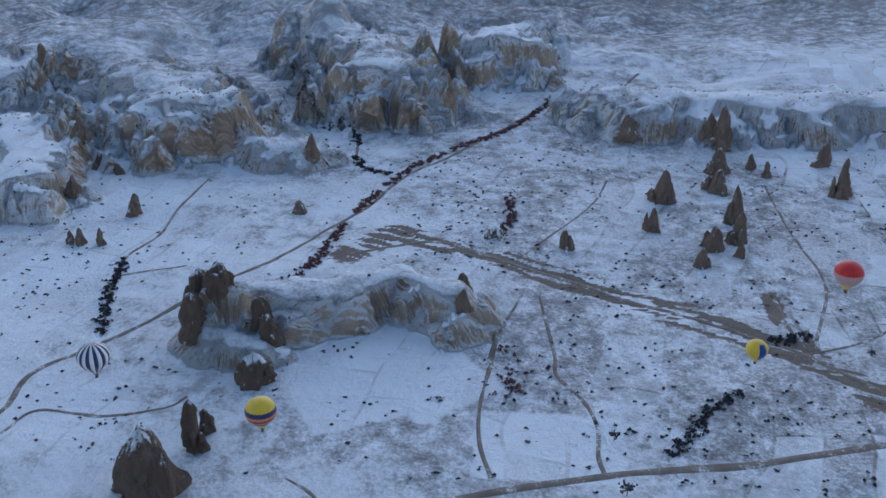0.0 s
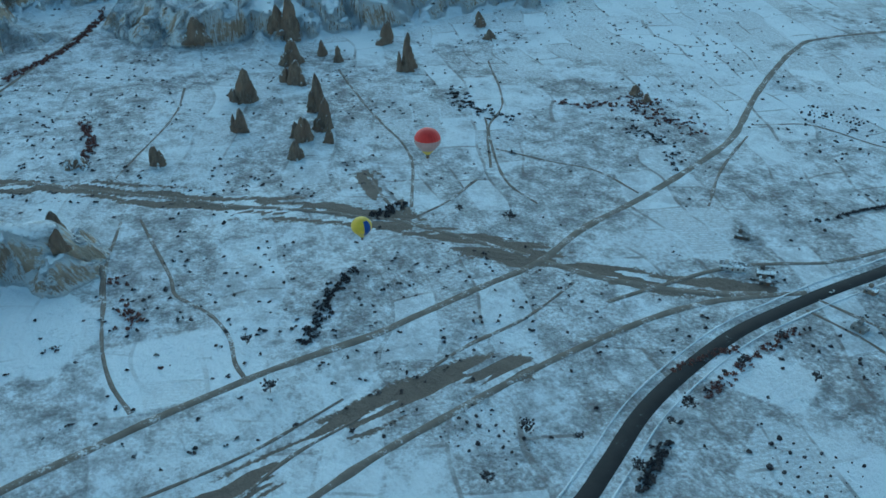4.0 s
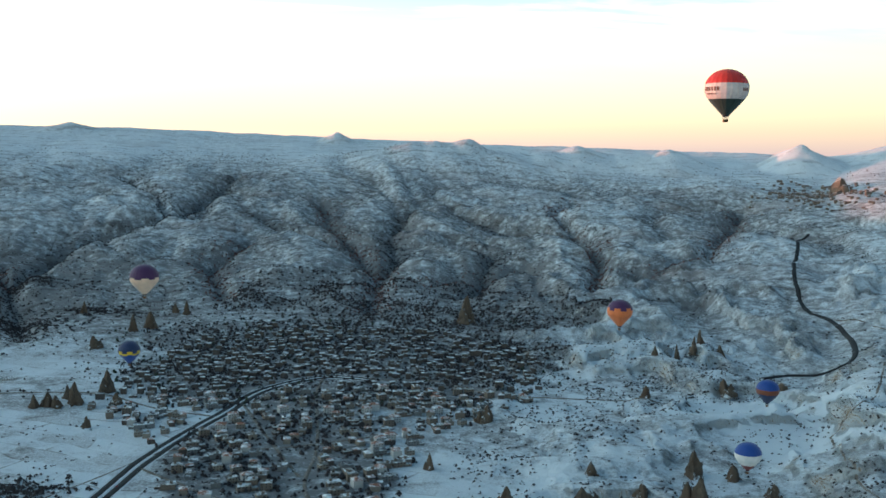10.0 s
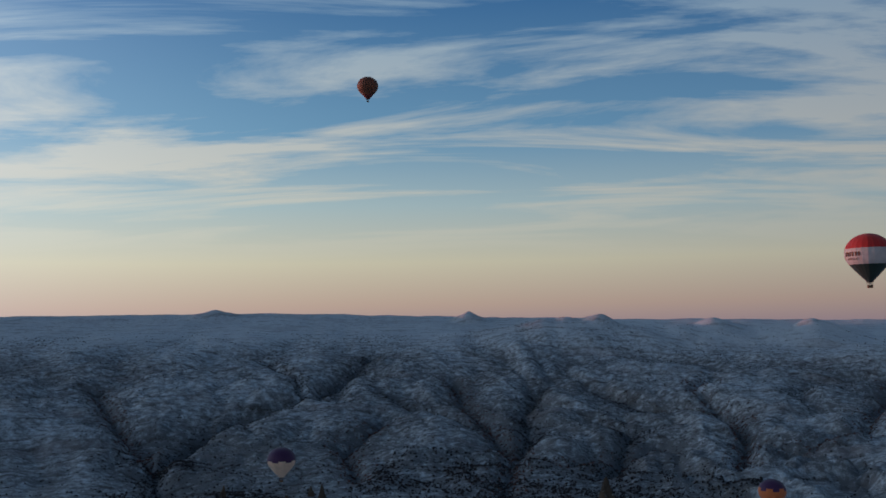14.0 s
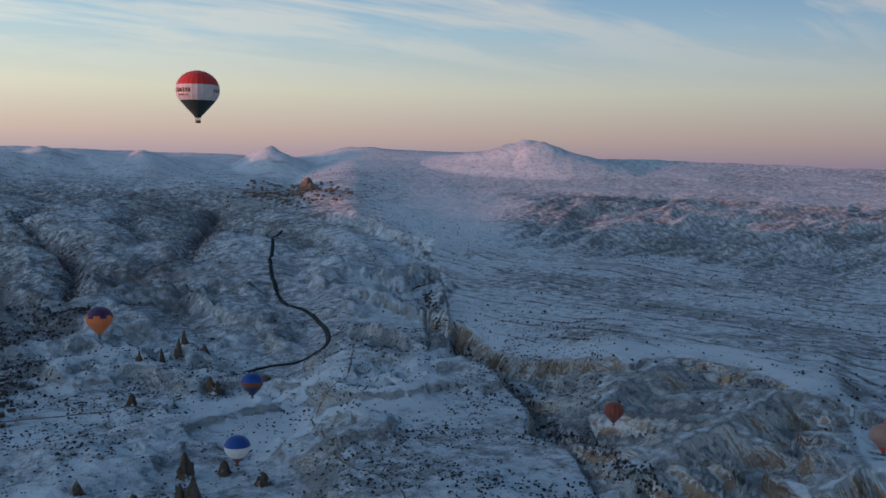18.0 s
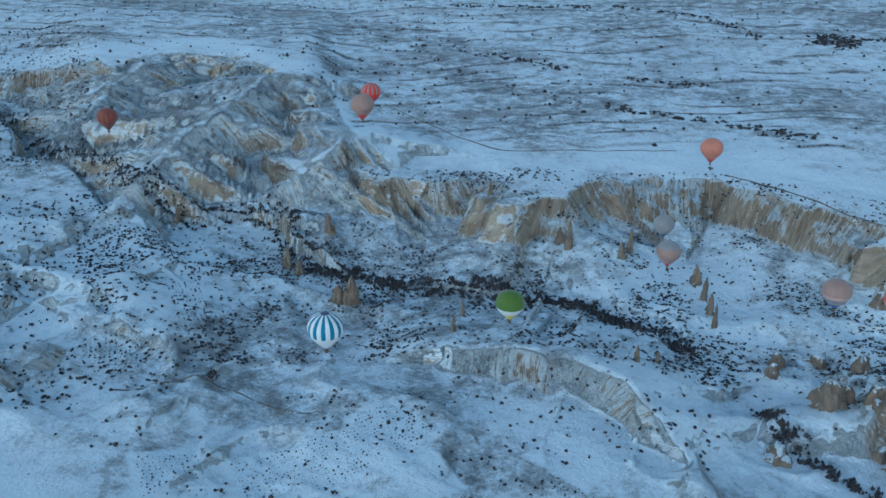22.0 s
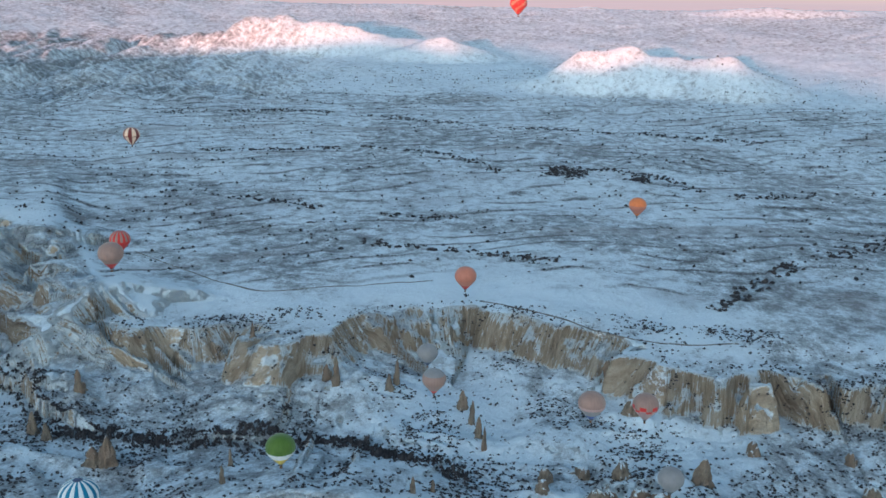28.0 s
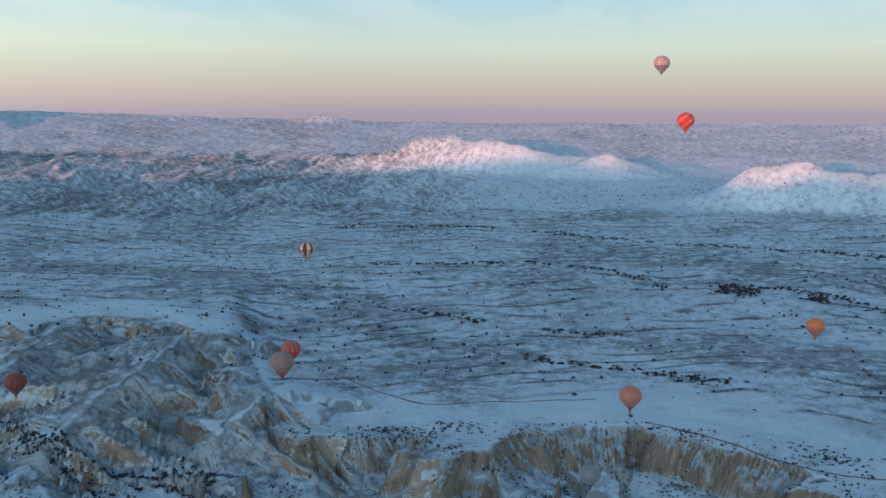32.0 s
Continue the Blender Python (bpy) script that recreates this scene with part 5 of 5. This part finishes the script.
scatter("riverside_trees", stretches(along(STREAM_LINE, 1.2, 8, 50), 241), 1.0, SHRUB, "dense bare trees along the canyon stream", 50, OCTA, 1.6, 8)
CANYON_ROW = [(716, 458), (719, 396), (718, 329), (744, 277), (738, 208), (718, 158), (697, 106), (680, 44), (604, 6), (560, -60)]
scatter("riverside_trees", stretches(along(CANYON_ROW, 1.5, 5, 51), 243), 1.0, SHRUB, "dark line of bare trees in the canyon", 51, OCTA, 1.8, 9)
scatter("rim_shrubs", along(polar([(a, q + 2) for a, q in RIM if -97 < a < -61]), 3.0, 3.5, 52), 1.0, SHRUB, "small dark shrubs along the cliff edge", 52)
HEDGES = [([(-775, -67), (-805, -37), (-931, 6), (-986, 32), (-1056, 69), (-1130, 131), (-1214, 225), (-1329, 304)], 2.6, 3.0), ([(-488, 203), (-513, 229), (-535, 246), (-556, 279)], 2.4, 3.0),
          ([(-151, 615), (-109, 585), (-63, 556), (-29, 540)], 2.0, 1.5), ([(-1529, -71), (-1405, -46), (-1316, -56), (-1258, -24), (-1214, 20), (-1099, 20), (-1055, 55)], 2.6, 3.0),
          ([(-640, 120), (-600, 118), (-560, 112), (-520, 110)], 2.2, 4.0), ([(-848, -210), (-777, -209), (-704, -201)], 2.4, 3.0), ([(-960, 180), (-905, 172), (-860, 150)], 2.4, 3.0),
          ([(-620, 342), (-640, 390), (-625, 330)], 2.4, 2.5), ([(-328, 352), (-336, 407), (-330, 450)], 2.0, 1.2), ([(-262, 300), (-285, 340)], 3.0, 1.5), ([(-233, 640), (-270, 650), (-300, 640)], 1.8, 3.0),
          ([(-420, 640), (-400, 740), (-380, 850)], 1.8, 2.0), ([(-700, 700), (-650, 690), (-600, 700)], 2.2, 9.0), ([(-840, 560), (-800, 540), (-740, 560)], 2.2, 7.0),
          ([(-305, 395), (-318, 450), (-322, 500)], 1.8, 2.5),
          ([(-560, 600), (-600, 640), (-660, 650)], 2.0, 8.0), ([(-760, 620), (-720, 660), (-690, 720)], 2.2, 9.0)]
for i, (line, size, spread) in enumerate(HEDGES):
    scatter("hedge", stretches(along(line, 1.6, spread, 60 + i), 245 + i, 0.36), size * 0.32, RUSSET if i % 2 == 0 else SHRUB, "uneven winter hedge of bare brown bushes", 60 + i, OCTA, 1.3, 14)
FAR_ROWS = [[(1877, 791), (1999, 462), (1950, 260), (1811, 163)], [(1880, 35), (1865, -119), (1700, -269), (1779, -531)], [(1027, -152), (1142, -213), (1229, -262), (1320, -347), (1488, -510)],
            [(1500, 700), (1480, 500), (1420, 350), (1430, 150)], [(2300, 1100), (2400, 700), (2350, 300), (2300, -100), (2250, -500)], [(1250, 330), (1230, 150), (1200, 20)]]
for i, line in enumerate(FAR_ROWS):
    scatter("hedge", stretches(along(line, 3, 9, 80 + i), 265 + i, 0.45), 1.7, SHRUB, "dark tree row across the snowy plain", 80 + i, OCTA, 1.0, 5)
for i, (wx, wy, n, spread) in enumerate([(1840, 30, 130, 28), (1800, -110, 70, 18), (-785, 2330, 260, 60), (-700, 1960, 300, 60), (-545, 2090, 160, 45), (-375, 1050, 160, 28)]):
    rnd = np.random.RandomState(90 + i)
    scatter("grove", rnd.normal(0, 1, (n, 2)) * (spread * 1.1, spread * 0.7) + (wx, wy), 1.5, SHRUB, "dense dark grove of bare trees", 90 + i, OCTA, 1.1, 8)

# ---- houses ----
WALLS = [plain("pale_stone_wall", (0.24, 0.21, 0.175), 0.9, 0.25, 0.7), plain("tan_stone_wall", (0.17, 0.14, 0.115), 0.9, 0.25, 0.7), plain("grey_plaster_wall", (0.18, 0.18, 0.18), 0.9, 0.2, 0.7),
         plain("white_plaster_wall", (0.46, 0.45, 0.44), 0.85, 0.15, 0.7), plain("dark_stone_wall", (0.10, 0.085, 0.075), 0.9, 0.3, 0.7)]


def snowy_roof(name, tile):
    m = Nodes(name)
    p = m.position()
    n = m.math("ADD", m.math("MULTIPLY", m.noise(p, 0.09, 3), 0.6), m.math("MULTIPLY", m.noise(p, 0.7, 4), 0.4))
    return m.done(m.mix(m.step(n, 0.47, 0.57), tile, SNOW), 0.8)


ROOFS = [snowy_roof("snow_on_concrete_roof", (0.22, 0.21, 0.20)), snowy_roof("snow_on_tile_roof", (0.26, 0.13, 0.085)), snowy_roof("snow_on_grey_roof", (0.12, 0.12, 0.125))]
PANE, DOOR = plain("dark_window_glass", (0.035, 0.04, 0.05), 0.12), plain("brown_door", (0.12, 0.07, 0.04), 0.7)


def house(w, d, storeys, roof, wall, windows=True, label="", hipped=False, shape_l=False):
    """A house at the origin, its front towards -y."""
    h = storeys * 3.1
    body = empty("house", (0, 0, 0))
    pieces = [box(-w / 2, w / 2, -d / 2, d / 2, -3, h)]
    if shape_l:
        pieces.append(box(w / 2 + 0.004, w / 2 + w * 0.45, -d / 2, d * 0.1, -3, h - 3.1))
    shape("wall", *joined(*pieces), wall, body)
    if hipped:
        e, t = 0.5, min(w, d) * 0.24
        base = [(-w / 2 - e, -d / 2 - e, h), (w / 2 + e, -d / 2 - e, h), (w / 2 + e, d / 2 + e, h), (-w / 2 - e, d / 2 + e, h)]
        ridge = [(-(w - d) / 2 if w > d else 0, 0, h + t), ((w - d) / 2 if w > d else 0.01, 0, h + t)]
        shape("roof", base + ridge, [(3, 2, 1, 0), (0, 1, 5, 4), (2, 3, 4, 5), (1, 2, 5), (3, 0, 4)], roof, body)
    else:
        s = [box(-w / 2 - 0.3, w / 2 + 0.3, -d / 2 - 0.3, d / 2 + 0.3, h + 0.004, h + 0.35)]
        for x0, x1, y0, y1 in ((-w / 2, w / 2, -d / 2, -d / 2 + 0.35), (-w / 2, w / 2, d / 2 - 0.35, d / 2)):
            s.append(box(x0, x1, y0, y1, h + 0.354, h + 0.95))
        if shape_l:
            s.append(box(w / 2 + 0.01, w / 2 + w * 0.45 + 0.2, -d / 2 - 0.2, d * 0.1 + 0.2, h - 3.09, h - 2.75))
        shape("roof", *joined(*s), roof, body)
        shape("stair_head", *box(-w * 0.3, -w * 0.3 + 3, d * 0.05, d * 0.05 + 3, h + 0.36, h + 2.7), wall, body)
    if windows:
        n = max(2, int(w // 3.4))
        for k in range(storeys):
            for i in range(n):
                x = -w / 2 + w * (i + 0.5) / n
                z = k * 3.1 + 1.1
                if k == 0 and i == n // 2:
                    shape("door", *box(x - 0.6, x + 0.6, -d / 2 - 0.06, -d / 2 + 0.1, 0, 2.2), DOOR, body)
                else:
                    shape("window", *box(x - 0.65, x + 0.65, -d / 2 - 0.06, -d / 2 + 0.1, z, z + 1.4), PANE, body)
    return tagged(body, label, "house", group="houses of the town")


def in_town(x, y):
    ring = [(-393, 1422), (-319, 1876), (-180, 1969), (173, 1929), (352, 1757), (292, 1441), (98, 1222), (25, 1008), (15, 850), (-193, 868), (-215, 1145)]
    inside = False
    for (ax, ay), (bx, by) in zip(ring, ring[1:] + ring[:1]):
        if (ay > y) != (by > y) and x < ax + (y - ay) / (by - ay) * (bx - ax):
            inside = not inside
    return inside


KINDS = [house(11, 9, 2, ROOFS[0], WALLS[0], label="two-storey pale stone house with flat snowy roof"), house(13, 10, 3, ROOFS[0], WALLS[1], label="three-storey tan stone house with flat snowy roof"),
         house(12, 9, 2, ROOFS[1], WALLS[0], hipped=True, label="pale stone house with snowy hipped tile roof"), house(15, 11, 2, ROOFS[2], WALLS[2], shape_l=True, label="grey plaster house with a lower snowy wing"),
         house(10, 8, 1, ROOFS[0], WALLS[4], label="low dark stone house under snow"), house(14, 11, 3, ROOFS[1], WALLS[3], hipped=True, label="white three-storey house with snowy hipped roof"),
         house(16, 10, 2, ROOFS[0], WALLS[1], shape_l=True, label="tan stone house with a lower snowy wing"), house(9, 8, 2, ROOFS[1], WALLS[4], hipped=True, label="small dark stone house with snowy tile roof")]
rnd = random.Random(5)
spots = []
for i in range(-30, 31):
    for j in range(0, 60):
        a = radians(12)
        gx, gy = i * 23, 820 + j * 21
        x = gx * math.cos(a) - (gy - 1300) * math.sin(a) * 0.4 + rnd.uniform(-9, 9)
        y = gy + gx * math.sin(a) * 0.5 + rnd.uniform(-9, 9)
        if in_town(x, y) and rnd.random() < 0.80:
            spots.append((x, y))
arr = np.array(spots)
clear = np.ones(len(arr), bool)
for line, gap in [(HIGHWAY, 23)] + [(s, 11) for s in STREETS] + [([(-334, 665), (-293, 891)], 30)]:
    clear &= line_distance(arr[:, 0], arr[:, 1], line)[0] > gap
for q in TOWN_SIDE + TOWN_EAST:
    clear &= np.hypot(arr[:, 0] - q[0], arr[:, 1] - q[1]) > q[3] * 0.7 + 8
arr = arr[clear]
arr = arr[np.argsort(np.hypot(arr[:, 0], arr[:, 1]))]
heights = ground_heights(arr)
NEAR_HOUSES = 300
used = set()
for i, ((x, y), z) in enumerate(zip(arr[:NEAR_HOUSES], heights)):
    k = rnd.randrange(len(KINDS))
    turn = radians(rnd.choice((0, 90, 180, 270, 0, 0)) + 12 + rnd.uniform(-14, 14))
    m = Matrix.LocRotScale((x, y, z), Euler((0, 0, turn)), None)
    if k in used:
        copy_thing(KINDS[k], m)
    else:
        KINDS[k].matrix_basis = m
        used.add(k)
for name, mat_w, mat_r, places, seed, label in (
        ("old_town", WALLS[4], ROOFS[2], arr[NEAR_HOUSES:], 8, "crowded old stone houses under snowy roofs"),
        ("hill_village", WALLS[1], ROOFS[1], np.random.RandomState(9).normal(0, 1, (280, 2)) * (95, 120) + (1690, 3330), 9, "distant stone village clustered round a castle rock")):
    r2 = random.Random(seed)
    hs = ground_heights(places)
    wall_p, roof_p = [], []
    for (x, y), z in zip(places, hs):
        w, d, h = r2.uniform(7, 13), r2.uniform(6, 10), r2.choice((3.2, 6.2, 6.2, 9.0))
        wall_p.append(box(x - w / 2, x + w / 2, y - d / 2, y + d / 2, z - 3, z + h))
        roof_p.append(box(x - w / 2 - 0.3, x + w / 2 + 0.3, y - d / 2 - 0.3, y + d / 2 + 0.3, z + h + 0.01, z + h + 0.5))
    group = empty(name, (0, 0, 0))
    shape("wall", *joined(*wall_p), mat_w, group)
    shape("roof", *joined(*roof_p), mat_r, group)
    tagged(group, label, "houses", kind="stuff")
chimney(1793, 3374, 56, 90, 300, 0.35, "castle rock rising over a hill village")
tr = np.random.RandomState(14)
keep = [i for i in range(len(arr)) if tr.rand() < 0.75]
scatter("town_trees", arr[keep] + tr.normal(0, 8, (len(keep), 2)), 2.4, SHRUB, "dark bare trees between the town houses", 15, ICO, 1.2, 2)
scatter("town_trees", sample(1500, -13, 14, 1380, 2060, 16, lambda x, y, r, a: clustered(x, y, 90, 0.4, 0.7, 219) * 0.8), 1.9, CONIFER, "dark evergreen trees round the old town", 17, ICO, 1.4)

# single buildings along the roads
SINGLES = [(-213, 822, 30, 18, 1, 4, 0.15, "large dark stone building beside the highway"), (-147, 446, 15, 12, 1, 4, 0.5, "ruined dark stone barn in the snow"),
           (-247, 530, 15, 10, 1, 4, 0.2, "low dark farm shed near the track"), (-299, 537, 10, 8, 1, 2, 0.1, "small grey farm hut in a field"), (-404, 525, 20, 8, 1, 3, 0.75, "long white-roofed workshop by the junction"),
           (-384, 539, 13, 10, 1, 4, 0.75, "dark workshop beside the dirt road"), (-376, 529, 8, 7, 1, 4, 0.75, "small dark shed beside the workshop"), (-433, 568, 12, 8, 1, 4, 0.6, "dark stone hut at a field corner"), (-325, 585, 9, 7, 1, 1, 0.3, "small tan hut beside the highway"),
           (-568, 1575, 44, 12, 1, 3, 0.1, "long white hall beside the grove"), (-95, 823, 16, 12, 1, 4, 0.3, "low ruined stone house on a snowy knoll")]
for x, y, w, d, st, wm, turn, label in SINGLES:
    b = house(w, d, st, ROOFS[0] if wm != 3 else ROOFS[2], WALLS[wm], label=label, shape_l=w > 25)
    b.matrix_basis = Matrix.LocRotScale((x, y, ground_height(x, y)), Euler((0, 0, turn)), None)
    b["group"] = "buildings along the roads"

# a walled garden with a hedge inside
garden = empty("walled_garden", (-206, 677, ground_height(-206, 677)), radians(38))
for x0, x1, y0, y1 in ((-17, 17, -11, -10.5), (-17, 17, 10.5, 11), (-17, -16.5, -10.496, 10.496), (16.5, 17, -10.496, 10.496)):
    shape("wall", *box(x0, x1, y0, y1, -2, 2.0), WALLS[4], garden)
shape("pool", *box(-9, 9, -4.5, 4.5, -2, 0.5), plain("pool_ice", (0.30, 0.45, 0.52), 0.3), garden, label="pale frozen pool")
tagged(garden, "walled garden with dark hedges round a frozen pool", "garden")
ring = curve_points([(-220, 675), (-210, 692), (-190, 681), (-201, 662), (-220, 675)], 1.6)
scatter("hedge", [(q.x, q.y) for q in ring], 1.9, CONIFER, "dark evergreen hedge inside the garden wall", 33, ICO, 1.3, 2)


# ---- vineyards and orchards ----
def rows_of_plants(x, y, turn, nx, ny, dx, dy, size, label, seed):
    r3 = np.random.RandomState(seed)
    i, j = np.meshgrid(np.arange(nx) - nx / 2, np.arange(ny) - ny / 2)
    keep = r3.rand(i.size) < 0.88
    u, v = (i.ravel() * dx + r3.normal(0, 0.5, i.size))[keep], (j.ravel() * dy + r3.normal(0, 0.5, i.size))[keep]
    c, s = math.cos(turn), math.sin(turn)
    scatter("orchard" if size > 1 else "vineyard", np.column_stack([x + u * c - v * s, y + u * s + v * c]), size, SHRUB, label, seed, ICO, 0.9)


ORCHARDS = [(-222, 402, 0.5, 7, 5, 8, 9, 1.3), (-345, 262, 0.4, 8, 6, 7, 7, 1.0), (-150, 560, 0.2, 8, 5, 9, 9, 1.4), (-250, 600, 0.1, 9, 6, 9, 8, 1.4), (-560, 850, 0.2, 14, 4, 5, 8, 1.2)]
for i, q in enumerate(ORCHARDS):
    rows_of_plants(*q, "rows of bare orchard trees in snow", 110 + i)
VINES = [(404, 292, 0.9, 12, 13, 3.6, 3.0, 0.5), (436, 262, 1.0, 13, 16, 3.4, 3.0, 0.5), (482, 244, 1.1, 14, 13, 3.6, 3.0, 0.5), (372, 340, 0.8, 12, 12, 3.8, 3.2, 0.5), (569, 477, 0.8, 20, 8, 4, 3.6, 0.6),
         (470, 470, 0.7, 14, 12, 4, 3.6, 0.6), (720, 1270, 0.4, 16, 9, 6, 6, 0.8), (461, 120, 1.2, 9, 10, 4, 3.4, 0.55)]
for i, q in enumerate(VINES):
    rows_of_plants(*q, "rows of small vine stumps poking through snow", 130 + i)


# ---- single trees ----
def tree(high, seed):
    r4 = random.Random(seed)
    body = empty("tree", (0, 0, 0))
    verts, faces = [], []

    def limb(a, b, r0, r1):
        n = len(verts)
        for q, r in ((a, r0), (b, r1)):
            for i in range(6):
                t = math.pi * i / 3
                verts.append((q[0] + math.cos(t) * r, q[1] + math.sin(t) * r, q[2]))
        for i in range(6):
            faces.append((n + i, n + (i + 1) % 6, n + 6 + (i + 1) % 6, n + 6 + i))
    limb((0, 0, -0.5), (0.1, 0, high * 0.42), high * 0.04, high * 0.025)
    tips = []
    for i in range(8):
        a, e = i * 0.785 + r4.uniform(-0.3, 0.3), r4.uniform(0.25, 0.48)
        tip = (math.cos(a) * high * e, math.sin(a) * high * e, high * r4.uniform(0.45, 0.85))
        limb((0.1, 0, high * r4.uniform(0.25, 0.42)), tip, high * 0.018, high * 0.006)
        tips.append(tip)
    shape("trunk", verts, faces, BARK, body)
    v, f = ICO
    cv, cf = [], []
    for tip in tips * 7 + [(0, 0, high * 0.8)] * 9:
        c = [tip[k] + r4.gauss(0, high * 0.11) for k in range(3)]
        s = high * r4.uniform(0.045, 0.10)
        n = len(cv)
        cv += [(c[0] + q[0] * s * r4.uniform(0.6, 1.3), c[1] + q[1] * s * r4.uniform(0.6, 1.3), max(c[2] + q[2] * s, high * 0.12)) for q in v]
        cf += [tuple(int(k) + n for k in q) for q in f]
    shape("crown", cv, cf, SHRUB, body, label="twiggy bare crown")
    return tagged(body, "leafless dark tree standing in snow", "tree", group="single trees in the fields")


TREES = [tree(7.5, 1), tree(6.0, 2), tree(9.0, 3)]
TREE_SPOTS = [(-279, 312), (-298, 356), (-303, 375), (-315, 437), (-322, 483), (-454, 164), (-511, 172), (-595, 400), (-558, 426), (-277, 463), (-244, 512), (-339, 278), (-317, 234),
              (-317, 300), (-181, 473), (-44, 504), (3, 504), (36, 607), (-319, 641), (-323, 1091), (-8, 505), (1350, 554), (1019, 122), (480, 386), (673, 377), (762, 138), (777, 256), (430, 168)]
for i, (x, y) in enumerate(TREE_SPOTS):
    m = Matrix.LocRotScale((x, y, ground_height(x, y)), Euler((0, 0, i * 1.7)), None)
    if i < 3:
        TREES[i].matrix_basis = m
    else:
        copy_thing(TREES[i % 3], m)


# ---- cars ----
CAR_PAINT = [plain("white_car_paint", (0.72, 0.72, 0.72), 0.3), plain("dark_car_paint", (0.05, 0.055, 0.07), 0.3), plain("red_car_paint", (0.35, 0.03, 0.03), 0.3)]
RUBBER = plain("tyre_rubber", (0.03, 0.03, 0.03), 0.9)


def car(x, y, turn, paint, label):
    body = empty("car", (x, y, ground_height(x, y) + 0.85), turn)
    shape("body", *joined(box(-2.1, 2.1, -0.85, 0.85, 0.3, 0.85), box(-2.05, -1.0, -0.8, 0.8, 0.854, 0.95)), paint, body)
    top = [(-1.3, -0.75, 0.86), (1.1, -0.75, 0.86), (1.1, 0.75, 0.86), (-1.3, 0.75, 0.86), (-0.8, -0.6, 1.42), (0.6, -0.6, 1.42), (0.6, 0.6, 1.42), (-0.8, 0.6, 1.42)]
    shape("cabin", top, [(4, 5, 6, 7), (0, 1, 5, 4), (1, 2, 6, 5), (2, 3, 7, 6), (3, 0, 4, 7)], PANE, body)
    for wx in (-1.35, 1.35):
        for wy in (-0.8, 0.8):
            v = [(wx + math.cos(k * math.pi / 5) * 0.33, wy + s * 0.1, 0.33 + math.sin(k * math.pi / 5) * 0.33) for s in (-1, 1) for k in range(10)]
            shape("wheel", v, [tuple(range(9, -1, -1)), tuple(range(10, 20))] + [(k, (k + 1) % 10, 10 + (k + 1) % 10, 10 + k) for k in range(10)], RUBBER, body)
    return tagged(body, label, "car", group="cars on the highway")


CARS = [(-340, 560, 1.57, 0), (-330, 690, 1.5, 0), (-308, 838, 1.45, 1), (-277, 1010, 1.4, 0), (-262, 1060, 1.4, 2), (-217, 1290, 1.2, 0), (-330, 420, 1.7, 1)]
for x, y, turn, k in CARS:
    car(x, y, turn, CAR_PAINT[k], ("white", "dark", "red")[k] + " car on the wet highway")
